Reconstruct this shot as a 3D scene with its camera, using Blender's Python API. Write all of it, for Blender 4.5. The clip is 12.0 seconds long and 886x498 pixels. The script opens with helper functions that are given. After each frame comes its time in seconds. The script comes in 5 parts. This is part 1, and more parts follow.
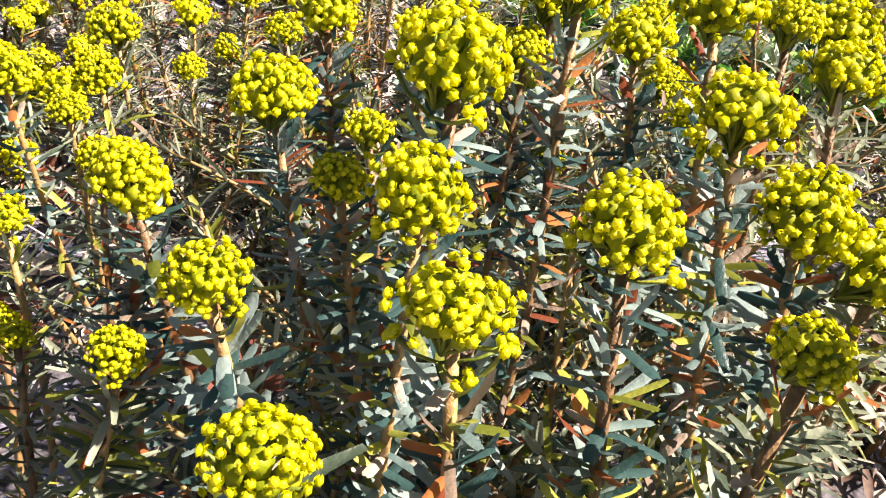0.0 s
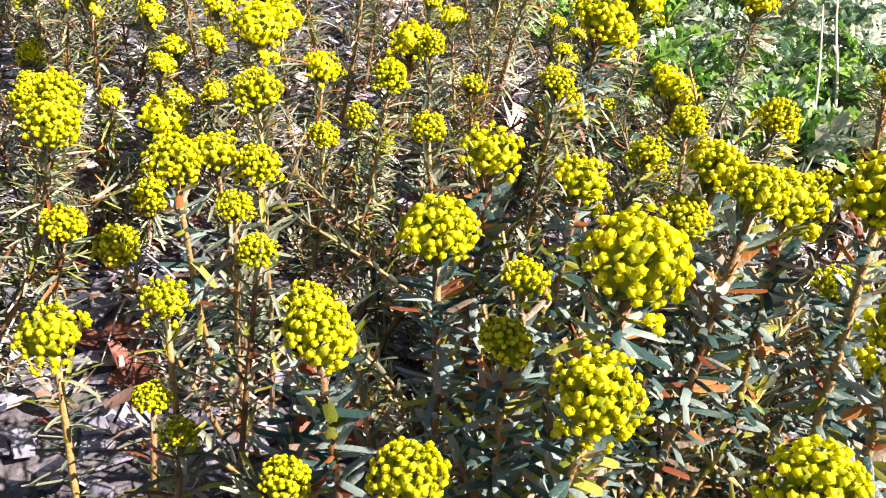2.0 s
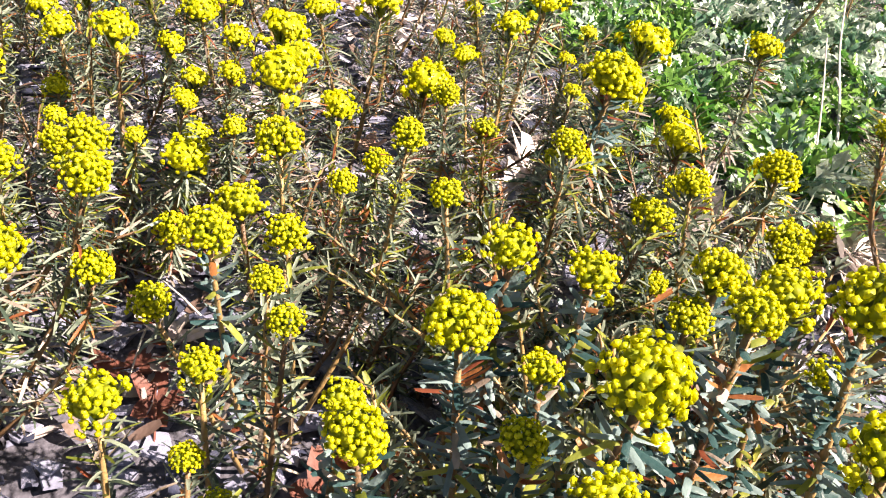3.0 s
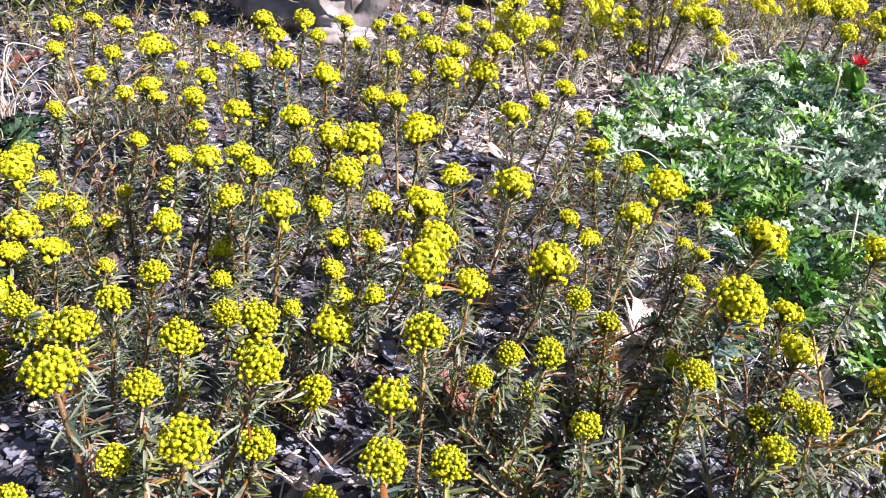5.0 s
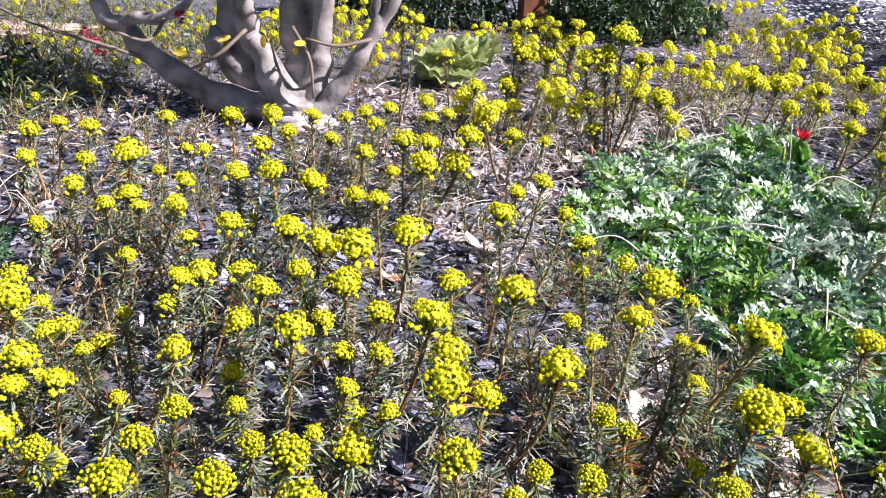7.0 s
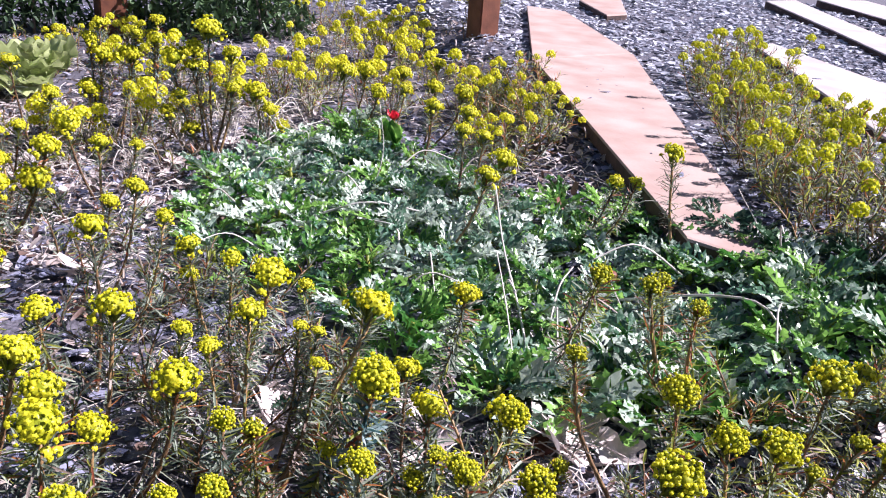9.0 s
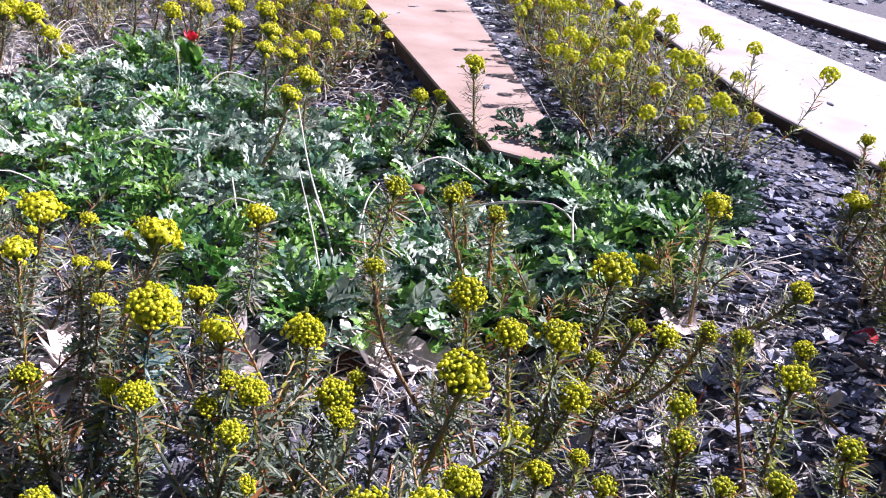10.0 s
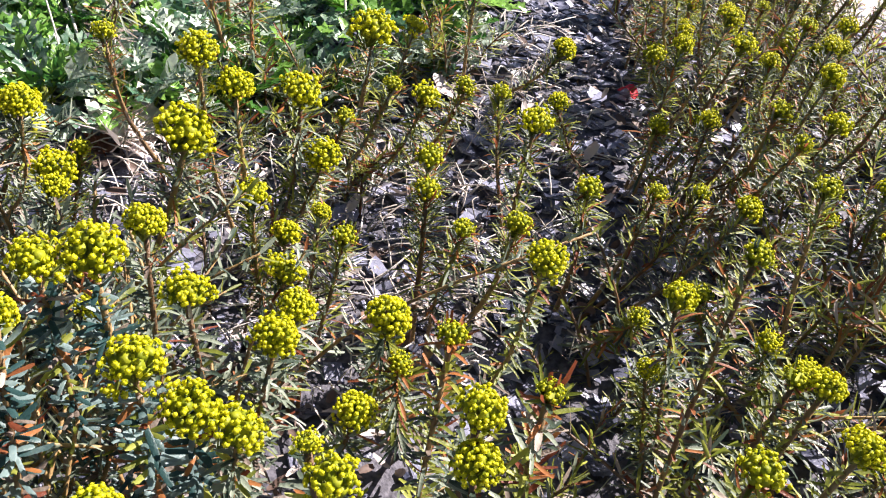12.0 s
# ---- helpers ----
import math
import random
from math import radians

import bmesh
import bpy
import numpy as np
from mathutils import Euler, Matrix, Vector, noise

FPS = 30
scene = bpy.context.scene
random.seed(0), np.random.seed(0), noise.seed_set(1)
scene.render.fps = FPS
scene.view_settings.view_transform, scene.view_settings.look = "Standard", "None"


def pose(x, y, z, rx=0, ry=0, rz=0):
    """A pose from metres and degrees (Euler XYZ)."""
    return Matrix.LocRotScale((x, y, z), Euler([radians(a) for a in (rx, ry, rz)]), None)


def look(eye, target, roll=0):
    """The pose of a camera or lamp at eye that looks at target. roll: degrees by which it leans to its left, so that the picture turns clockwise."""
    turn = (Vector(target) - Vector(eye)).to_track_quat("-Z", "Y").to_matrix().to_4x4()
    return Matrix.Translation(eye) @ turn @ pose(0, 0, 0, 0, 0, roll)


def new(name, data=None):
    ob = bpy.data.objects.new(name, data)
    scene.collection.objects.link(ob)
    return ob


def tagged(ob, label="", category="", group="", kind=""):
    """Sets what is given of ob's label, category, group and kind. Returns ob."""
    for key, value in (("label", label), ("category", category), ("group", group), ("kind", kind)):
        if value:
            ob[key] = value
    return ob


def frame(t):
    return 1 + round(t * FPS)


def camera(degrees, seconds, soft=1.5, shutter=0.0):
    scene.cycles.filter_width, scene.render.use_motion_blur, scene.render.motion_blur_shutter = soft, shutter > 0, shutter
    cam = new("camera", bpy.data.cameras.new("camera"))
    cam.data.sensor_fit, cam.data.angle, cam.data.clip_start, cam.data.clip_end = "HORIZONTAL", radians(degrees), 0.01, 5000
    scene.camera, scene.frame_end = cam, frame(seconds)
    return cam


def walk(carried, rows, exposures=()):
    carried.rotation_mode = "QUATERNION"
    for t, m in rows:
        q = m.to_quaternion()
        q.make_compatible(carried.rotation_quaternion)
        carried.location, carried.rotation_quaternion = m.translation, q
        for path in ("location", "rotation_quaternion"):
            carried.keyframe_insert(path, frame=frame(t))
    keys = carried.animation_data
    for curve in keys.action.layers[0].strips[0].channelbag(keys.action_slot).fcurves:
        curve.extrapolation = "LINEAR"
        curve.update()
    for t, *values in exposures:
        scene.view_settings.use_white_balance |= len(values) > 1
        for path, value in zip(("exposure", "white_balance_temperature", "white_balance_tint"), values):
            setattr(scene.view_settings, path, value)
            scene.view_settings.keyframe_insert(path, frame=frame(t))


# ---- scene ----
cam = camera(56.31, 12.0, soft=1.1)
PATH = [
    (0, (0.2289, 0.2150, 0.3654), (0.3197, 1.8860, -0.7297), 0.03),
    (0.5, (0.2228, 0.2111, 0.3670), (0.2124, 1.9116, -0.6856), 0.80),
    (1, (0.2139, 0.2187, 0.3813), (0.1530, 1.9531, -0.6127), 2.08),
    (1.5, (0.2026, 0.2246, 0.3946), (0.1236, 1.9452, -0.6220), 3.37),
    (2, (0.1999, 0.2269, 0.4089), (0.1249, 1.9142, -0.6622), 2.63),
    (2.5, (0.1946, 0.2300, 0.4286), (0.1404, 1.9017, -0.6680), 2.86),
    (2.7, (0.1926, 0.2290, 0.4373), (0.1310, 1.9017, -0.6574), 3.17),
    (4.3, (0.1734, 0.2154, 0.5152), (0.0123, 1.9281, -0.5050), 3.46),
    (4.5, (0.1684, 0.2179, 0.5246), (-0.0208, 1.9332, -0.4863), 3.62),
    (5, (0.1451, 0.2137, 0.5549), (-0.1486, 1.9601, -0.3745), 3.87),
    (5.5, (0.1125, 0.2067, 0.5661), (-0.3181, 1.9171, -0.3768), 3.58),
    (6, (0.0942, 0.1984, 0.5783), (-0.4277, 1.9002, -0.3336), 2.40),
    (6.5, (0.0796, 0.2026, 0.5990), (-0.3883, 1.9511, -0.2518), 1.63),
    (6.7, (0.0755, 0.2062, 0.6065), (-0.2761, 2.0040, -0.1963), 2.13),
    (8.3, (0.0894, 0.2259, 0.5931), (0.4196, 2.0438, -0.1725), 3.50),
    (8.5, (0.0979, 0.2304, 0.5880), (0.5403, 2.0206, -0.1863), 3.88),
    (9, (0.1100, 0.2346, 0.5868), (0.7927, 1.9634, -0.1514), 4.34),
    (9.5, (0.1338, 0.2215, 0.5830), (0.9844, 1.8601, -0.1861), 4.71),
    (10, (0.1537, 0.2193, 0.5787), (1.1657, 1.7060, -0.2962), 5.43),
    (10.5, (0.1664, 0.2165, 0.5703), (1.2683, 1.5853, -0.3847), 5.75),
    (11, (0.1818, 0.2013, 0.5696), (1.3027, 1.4978, -0.4613), 6.86),
    (11.5, (0.2027, 0.1828, 0.5460), (1.4065, 1.3247, -0.5708), 9.24),
    (12, (0.2192, 0.1739, 0.5339), (1.4287, 1.1999, -0.6845), 10.29),
]
LIGHT = [(0, 1.76, 7700, 20), (2.7, 1.76, 7500, 20), (4.3, 1.33, 6600, 21), (6.7, 1.31, 6250, 20), (8.5, 1.26, 5950, 27), (10, 1.12, 5800, 28), (11, 1.22, 6050, 23), (12, 1.42, 6500, 18)]
walk(cam, [(t, look(eye, target, roll)) for t, eye, target, roll in PATH], LIGHT)

# ---------------------------------------------------------------- world, sun
SUN_EL, SUN_AZ = 42.0, 100.0          # height of the sun, and its bearing from +y towards +x
world = bpy.data.worlds.new("sky")
scene.world = world
world.use_nodes = True
wn = world.node_tree.nodes
sky = wn.new("ShaderNodeTexSky")
sky.sky_type = "NISHITA"
sky.sun_disc = False
sky.sun_elevation, sky.sun_rotation = radians(SUN_EL), radians(SUN_AZ)
world.node_tree.links.new(sky.outputs[0], wn["Background"].inputs[0])
wn["Background"].inputs[1].default_value = 0.031

sun_data = bpy.data.lights.new("sun", "SUN")
sun_data.energy, sun_data.angle, sun_data.color = 5.0, radians(0.53), (1.0, 0.935, 0.85)
sun = new("sun", sun_data)
sun_way = Vector((math.sin(radians(SUN_AZ)) * math.cos(radians(SUN_EL)), math.cos(radians(SUN_AZ)) * math.cos(radians(SUN_EL)), math.sin(radians(SUN_EL))))
sun.matrix_world = look(sun_way * 30, (0, 0, 0))


# ---------------------------------------------------------------- materials
def material(name, dark, light, scale=40.0, rough=0.6, bump=0.2, bump_scale=200.0, through_light=0.0, metal=0.0, spec=0.5, spread=0.25, per_object=False, rough_span=0.15):
    """Two tones mixed by noise at two scales and by chance from piece to piece, with fine relief."""
    m = bpy.data.materials.new(name)
    m.use_nodes = True
    n, ln = m.node_tree.nodes, m.node_tree.links
    out = n["Material Output"]
    p = n["Principled BSDF"]
    geo = n.new("ShaderNodeTexCoord")
    big = n.new("ShaderNodeTexNoise")
    big.inputs["Scale"].default_value, big.inputs["Detail"].default_value = scale, 4.0
    fine = n.new("ShaderNodeTexNoise")
    fine.inputs["Scale"].default_value, fine.inputs["Detail"].default_value = bump_scale, 3.0
    ln.new(geo.outputs["Object"], big.inputs["Vector"])
    ln.new(geo.outputs["Object"], fine.inputs["Vector"])
    if per_object:
        chance = n.new("ShaderNodeObjectInfo").outputs["Random"]
    else:
        chance = n.new("ShaderNodeNewGeometry").outputs["Random Per Island"]
    span = n.new("ShaderNodeMapRange")
    span.inputs[3].default_value, span.inputs[4].default_value = -spread, spread
    ln.new(chance, span.inputs[0])
    add = n.new("ShaderNodeMath")
    add.operation = "ADD"
    ln.new(big.outputs["Fac"], add.inputs[0])
    ln.new(span.outputs[0], add.inputs[1])
    ramp = n.new("ShaderNodeValToRGB")
    ramp.color_ramp.elements[0].position, ramp.color_ramp.elements[1].position = 0.3, 0.7
    ramp.color_ramp.elements[0].color = (*dark, 1)
    ramp.color_ramp.elements[1].color = (*light, 1)
    ln.new(add.outputs[0], ramp.inputs[0])
    ln.new(ramp.outputs[0], p.inputs["Base Color"])
    rr = n.new("ShaderNodeMapRange")
    rr.inputs[3].default_value, rr.inputs[4].default_value = max(rough - rough_span, 0.05), min(rough + rough_span, 1.0)
    ln.new(fine.outputs["Fac"], rr.inputs[0])
    ln.new(rr.outputs[0], p.inputs["Roughness"])
    p.inputs["Metallic"].default_value = metal
    p.inputs["Specular IOR Level"].default_value = spec
    b = n.new("ShaderNodeBump")
    b.inputs["Strength"].default_value, b.inputs["Distance"].default_value = bump, 0.002
    ln.new(fine.outputs["Fac"], b.inputs["Height"])
    ln.new(b.outputs[0], p.inputs["Normal"])
    if through_light > 0:
        tr = n.new("ShaderNodeBsdfTranslucent")
        mix = n.new("ShaderNodeMixShader")
        mix.inputs[0].default_value = through_light
        ln.new(ramp.outputs[0], tr.inputs["Color"])
        ln.new(p.outputs[0], mix.inputs[1])
        ln.new(tr.outputs[0], mix.inputs[2])
        ln.new(mix.outputs[0], out.inputs["Surface"])
    return m


M_SOIL = material("mulch_soil", (0.018, 0.018, 0.026), (0.15, 0.145, 0.18), 150, 0.75, 1.0, 190)
M_SLATE = material("slate", (0.038, 0.044, 0.075), (0.29, 0.302, 0.41), 25, 0.30, 0.5, 300, spread=0.48)
# lighter copy of the slate: the glints of low sun are in its colour
M_LIT_SLATE = material("gravel", (0.15, 0.16, 0.205), (0.60, 0.62, 0.70), 25, 0.34, 0.5, 300, spread=0.48)
M_PLANK = material("weathered_plank", (0.34, 0.24, 0.205), (0.47, 0.37, 0.33), 7, 0.7, 0.25, 120, spread=0.08, spec=0.15)
# paler tone for the boards farther out
M_PLANK_PALE = material("pale_plank", (0.40, 0.345, 0.335), (0.55, 0.50, 0.485), 7, 0.6, 0.25, 120, spread=0.08, spec=0.3)
# board sides: the shade on them is put into this dark colour
M_PLANK_SHADE = material("shade_dark_plank_edge", (0.03, 0.018, 0.015), (0.09, 0.05, 0.04), 30, 0.8, 0.5, 200)
M_BRACT = material("yellow_bract", (0.50, 0.55, 0.010), (0.84, 0.80, 0.020), 160, 0.45, 0.15, 600, 0.50, spec=0.35, spread=0.30)
M_GLAND = material("yellow_gland", (0.70, 0.69, 0.015), (0.92, 0.87, 0.035), 200, 0.35, 0.1, 900, 0.4, spec=0.4)
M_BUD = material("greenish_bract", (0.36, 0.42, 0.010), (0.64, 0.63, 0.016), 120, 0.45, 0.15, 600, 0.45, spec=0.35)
M_CUP = material("green_flower_cup", (0.24, 0.30, 0.012), (0.46, 0.49, 0.025), 120, 0.5, 0.15, 600, 0.40, spec=0.3)
M_RAY = material("flower_stalk", (0.12, 0.17, 0.02), (0.30, 0.33, 0.04), 90, 0.5, 0.2, 500, 0.15)
M_LEAF = material("spurge_leaf", (0.060, 0.092, 0.066), (0.30, 0.355, 0.27), 60, 0.42, 0.25, 700, 0.32, spread=0.48, spec=0.45)
M_LEAF_BLUE = material("glaucous_spurge_leaf", (0.032, 0.085, 0.086), (0.245, 0.345, 0.345), 60, 0.42, 0.25, 700, 0.32, spread=0.48, spec=0.45)
M_LEAF_OLIVE = material("spurge_leaf_olive", (0.16, 0.20, 0.03), (0.46, 0.50, 0.10), 60, 0.40, 0.25, 700, 0.54, spread=0.38)
M_LEAF_RED = material("spurge_leaf_red", (0.22, 0.06, 0.03), (0.50, 0.20, 0.07), 60, 0.45, 0.25, 700, 0.45, spread=0.4)
M_LEAF_DRY = material("dry_leaf", (0.15, 0.115, 0.09), (0.40, 0.34, 0.29), 60, 0.7, 0.4, 500, 0.12, spread=0.4)
M_STEM = material("spurge_stem", (0.15, 0.085, 0.04), (0.34, 0.22, 0.09), 40, 0.5, 0.4, 500, spread=0.4, per_object=True)
M_BARK = material("grey_bark", (0.075, 0.065, 0.066), (0.45, 0.42, 0.43), 15, 0.75, 1.0, 70, spread=0.1)
M_TWIG = material("twig", (0.10, 0.075, 0.06), (0.24, 0.19, 0.16), 40, 0.7, 0.4, 200)
# grey-green leaf, its glossy white sheen partly lightened into the colour
M_SILVER = material("silver_sheen_leaf", (0.08, 0.185, 0.11), (0.52, 0.62, 0.52), 55, 0.28, 0.4, 260, 0.25, spread=0.36, per_object=True, spec=0.7)
M_GREEN = material("fresh_green_leaf", (0.045, 0.17, 0.025), (0.26, 0.50, 0.10), 30, 0.32, 0.3, 260, 0.42, spread=0.42, per_object=True, spec=0.6)
# very dark leaf green that carries the shade at the back of the bed
M_DARKGREEN = material("shade_dark_shrub_leaf", (0.025, 0.055, 0.026), (0.08, 0.15, 0.055), 20, 0.5, 0.3, 200, 0.15, spread=0.4)
M_PALEGREEN = material("pale_green_leaf", (0.27, 0.36, 0.12), (0.54, 0.61, 0.30), 25, 0.5, 0.4, 160, 0.3, spread=0.3)
M_KALE = material("grey_green_leaf", (0.045, 0.10, 0.085), (0.19, 0.28, 0.25), 18, 0.4, 0.5, 90, 0.12)
M_STRAW = material("straw", (0.50, 0.45, 0.41), (0.86, 0.82, 0.78), 30, 0.6, 0.3, 300, 0.15, spread=0.4)
M_DEAD_PALE = material("dead_leaf_pale", (0.52, 0.43, 0.40), (0.80, 0.72, 0.70), 40, 0.7, 0.4, 200, 0.12)
M_DEAD_RED = material("dead_leaf_red", (0.07, 0.02, 0.015), (0.22, 0.08, 0.055), 40, 0.65, 0.4, 200, 0.1)
M_DEAD_PINK = material("dead_leaf_pink", (0.42, 0.22, 0.16), (0.62, 0.40, 0.30), 40, 0.7, 0.4, 200, 0.1)
M_LITTER = material("leaf_litter", (0.12, 0.075, 0.06), (0.54, 0.48, 0.46), 40, 0.65, 0.4, 200, 0.12, spread=0.6)
M_POST = material("stained_post", (0.08, 0.025, 0.013), (0.19, 0.065, 0.032), 18, 0.6, 0.4, 150)
M_RED = material("red_petal", (0.42, 0.006, 0.02), (0.75, 0.02, 0.05), 40, 0.45, 0.2, 300, 0.3)
M_YOUNG = material("young_tree_leaf", (0.35, 0.25, 0.02), (0.55, 0.42, 0.05), 40, 0.5, 0.2, 300, 0.35)
# lobed leaf in a dark tone: the shade on these plants is in its colour
M_SHADELEAF = material("shade_toned_lobed_leaf", (0.012, 0.045, 0.022), (0.07, 0.155, 0.08), 30, 0.45, 0.4, 260, 0.2, spread=0.4, per_object=True)
M_BLOSSOM = material("magenta_bud", (0.35, 0.02, 0.06), (0.6, 0.06, 0.14), 40, 0.5, 0.2, 300, 0.2)


# ---------------------------------------------------------------- mesh tools
rng = np.random.default_rng(11)


class Bag:
    """Gathers pieces into one mesh."""

    def __init__(self):
        self.v, self.f, self.m, self.count = [], [], [], 0

    def add(self, verts, faces, slot=0):
        verts = np.asarray(verts, float).reshape(-1, 3)
        self.v.append(verts)
        c = self.count
        self.f += [tuple(i + c for i in face) for face in faces]
        self.m += [slot] * len(faces)
        self.count += len(verts)

    def many(self, verts, faces, slots=0):
        """verts (n, k, 3): n alike pieces with the same faces."""
        n, k, _ = verts.shape
        self.v.append(verts.reshape(-1, 3))
        base = self.count + k * np.arange(n)
        slots = np.broadcast_to(slots, n)
        for size in {len(f) for f in faces}:
            some = np.array([f for f in faces if len(f) == size])
            self.f += list(map(tuple, (some[None] + base[:, None, None]).reshape(-1, size).tolist()))
            self.m += np.repeat(slots, len(some)).tolist()
        self.count += n * k

    def mesh(self, name, mats, smooth=True):
        me = bpy.data.meshes.new(name)
        me.from_pydata(np.concatenate(self.v).tolist(), [], self.f)
        for m in mats:
            me.materials.append(m)
        me.polygons.foreach_set("material_index", np.array(self.m, dtype=np.int32))
        if smooth:
            me.polygons.foreach_set("use_smooth", np.ones(len(self.f), dtype=bool))
        me.update()
        return me


def part(name, me, parent=None, label="", place=None):
    ob = new(name, me)
    if parent is not None:
        ob.parent = parent
    if place is not None:
        ob.matrix_basis = place
    if label:
        tagged(ob, label)
    return ob


def unit(v):
    v = np.asarray(v, float)
    return v / (np.linalg.norm(v, axis=-1, keepdims=True) + 1e-12)


LEAF_STEPS = 3
LEAF_FACES = [(3 * i + j, 3 * i + j + 1, 3 * i + j + 4, 3 * i + j + 3) for i in range(LEAF_STEPS) for j in range(2)]


def strap_leaves(base, way, up, length, width, curl, fold=0.45, ends=((0.0, 0.42), (0.33, 0.95), (0.67, 1.0), (1.0, 0.58))):
    """Narrow leaves, folded or rounded across: arrays of n rows -> (n, 12, 3). ends: how wide they are on the way to the tip."""
    base, way = np.asarray(base, float), unit(way)
    side = unit(np.cross(way, up))
    top = np.cross(side, way)
    n = len(base)
    out = np.empty((n, LEAF_STEPS + 1, 3, 3))
    for i, (t, w) in enumerate(ends):
        w = w * width / 2
        mid = base + way * (length * t)[:, None] + top * (length * curl * t * t)[:, None]
        for j, s in enumerate((-1, 0, 1)):
            out[:, i, j] = mid + side * (s * w)[:, None] + top * (abs(s) * fold * w)[:, None]
    return out.reshape(n, -1, 3)


FINGER = ((0.0, 0.55), (0.30, 0.95), (0.84, 1.0), (1.0, 0.55))


def tube(points, radii, sides=6):
    """Verts and faces of a tapered tube along points."""
    points, radii = np.asarray(points, float), np.asarray(radii, float)
    ways = unit(np.gradient(points, axis=0))
    ref = np.array([0.31, 0.87, 0.2]) if abs(ways[0][2]) > 0.6 else np.array([0, 0, 1.0])
    a = unit(np.cross(ways, ref))
    b = np.cross(ways, a)
    ang = np.arange(sides) * 2 * np.pi / sides
    v = points[:, None] + radii[:, None, None] * (np.cos(ang)[None, :, None] * a[:, None] + np.sin(ang)[None, :, None] * b[:, None])
    k = len(points)
    f = [(i * sides + j, i * sides + (j + 1) % sides, (i + 1) * sides + (j + 1) % sides, (i + 1) * sides + j) for i in range(k - 1) for j in range(sides)]
    f += [tuple(range(sides - 1, -1, -1)), tuple((k - 1) * sides + j for j in range(sides))]
    return v.reshape(-1, 3), f


def curve_points(pts, n):
    """Smooth line through a few points."""
    pts = np.asarray(pts, float)
    t = np.linspace(0, len(pts) - 1, n)
    ext = np.vstack([2 * pts[0] - pts[1], pts, 2 * pts[-1] - pts[-2]])
    out = []
    for s in t:
        i = min(int(s), len(pts) - 2)
        u = s - i
        p0, p1, p2, p3 = ext[i], ext[i + 1], ext[i + 2], ext[i + 3]
        out.append(0.5 * (2 * p1 + (p2 - p0) * u + (2 * p0 - 5 * p1 + 4 * p2 - p3) * u * u + (3 * p1 - p0 - 3 * p2 + p3) * u**3))
    return np.array(out)


def inside(poly, x, y):
    hit = False
    for (x1, y1), (x2, y2) in zip(poly, poly[1:] + poly[:1]):
        if (y1 > y) != (y2 > y) and x < (x2 - x1) * (y - y1) / (y2 - y1) + x1:
            hit = not hit
    return hit


def scatter(poly, count, gap):
    """Points inside a plan outline, no two nearer than gap."""
    xs, ys = [p[0] for p in poly], [p[1] for p in poly]
    got = []
    for _ in range(count * 30):
        x, y = rng.uniform(min(xs), max(xs)), rng.uniform(min(ys), max(ys))
        if inside(poly, x, y) and all((x - a) ** 2 + (y - b) ** 2 > gap * gap for a, b in got):
            got.append((x, y))
            if len(got) == count:
                break
    return got


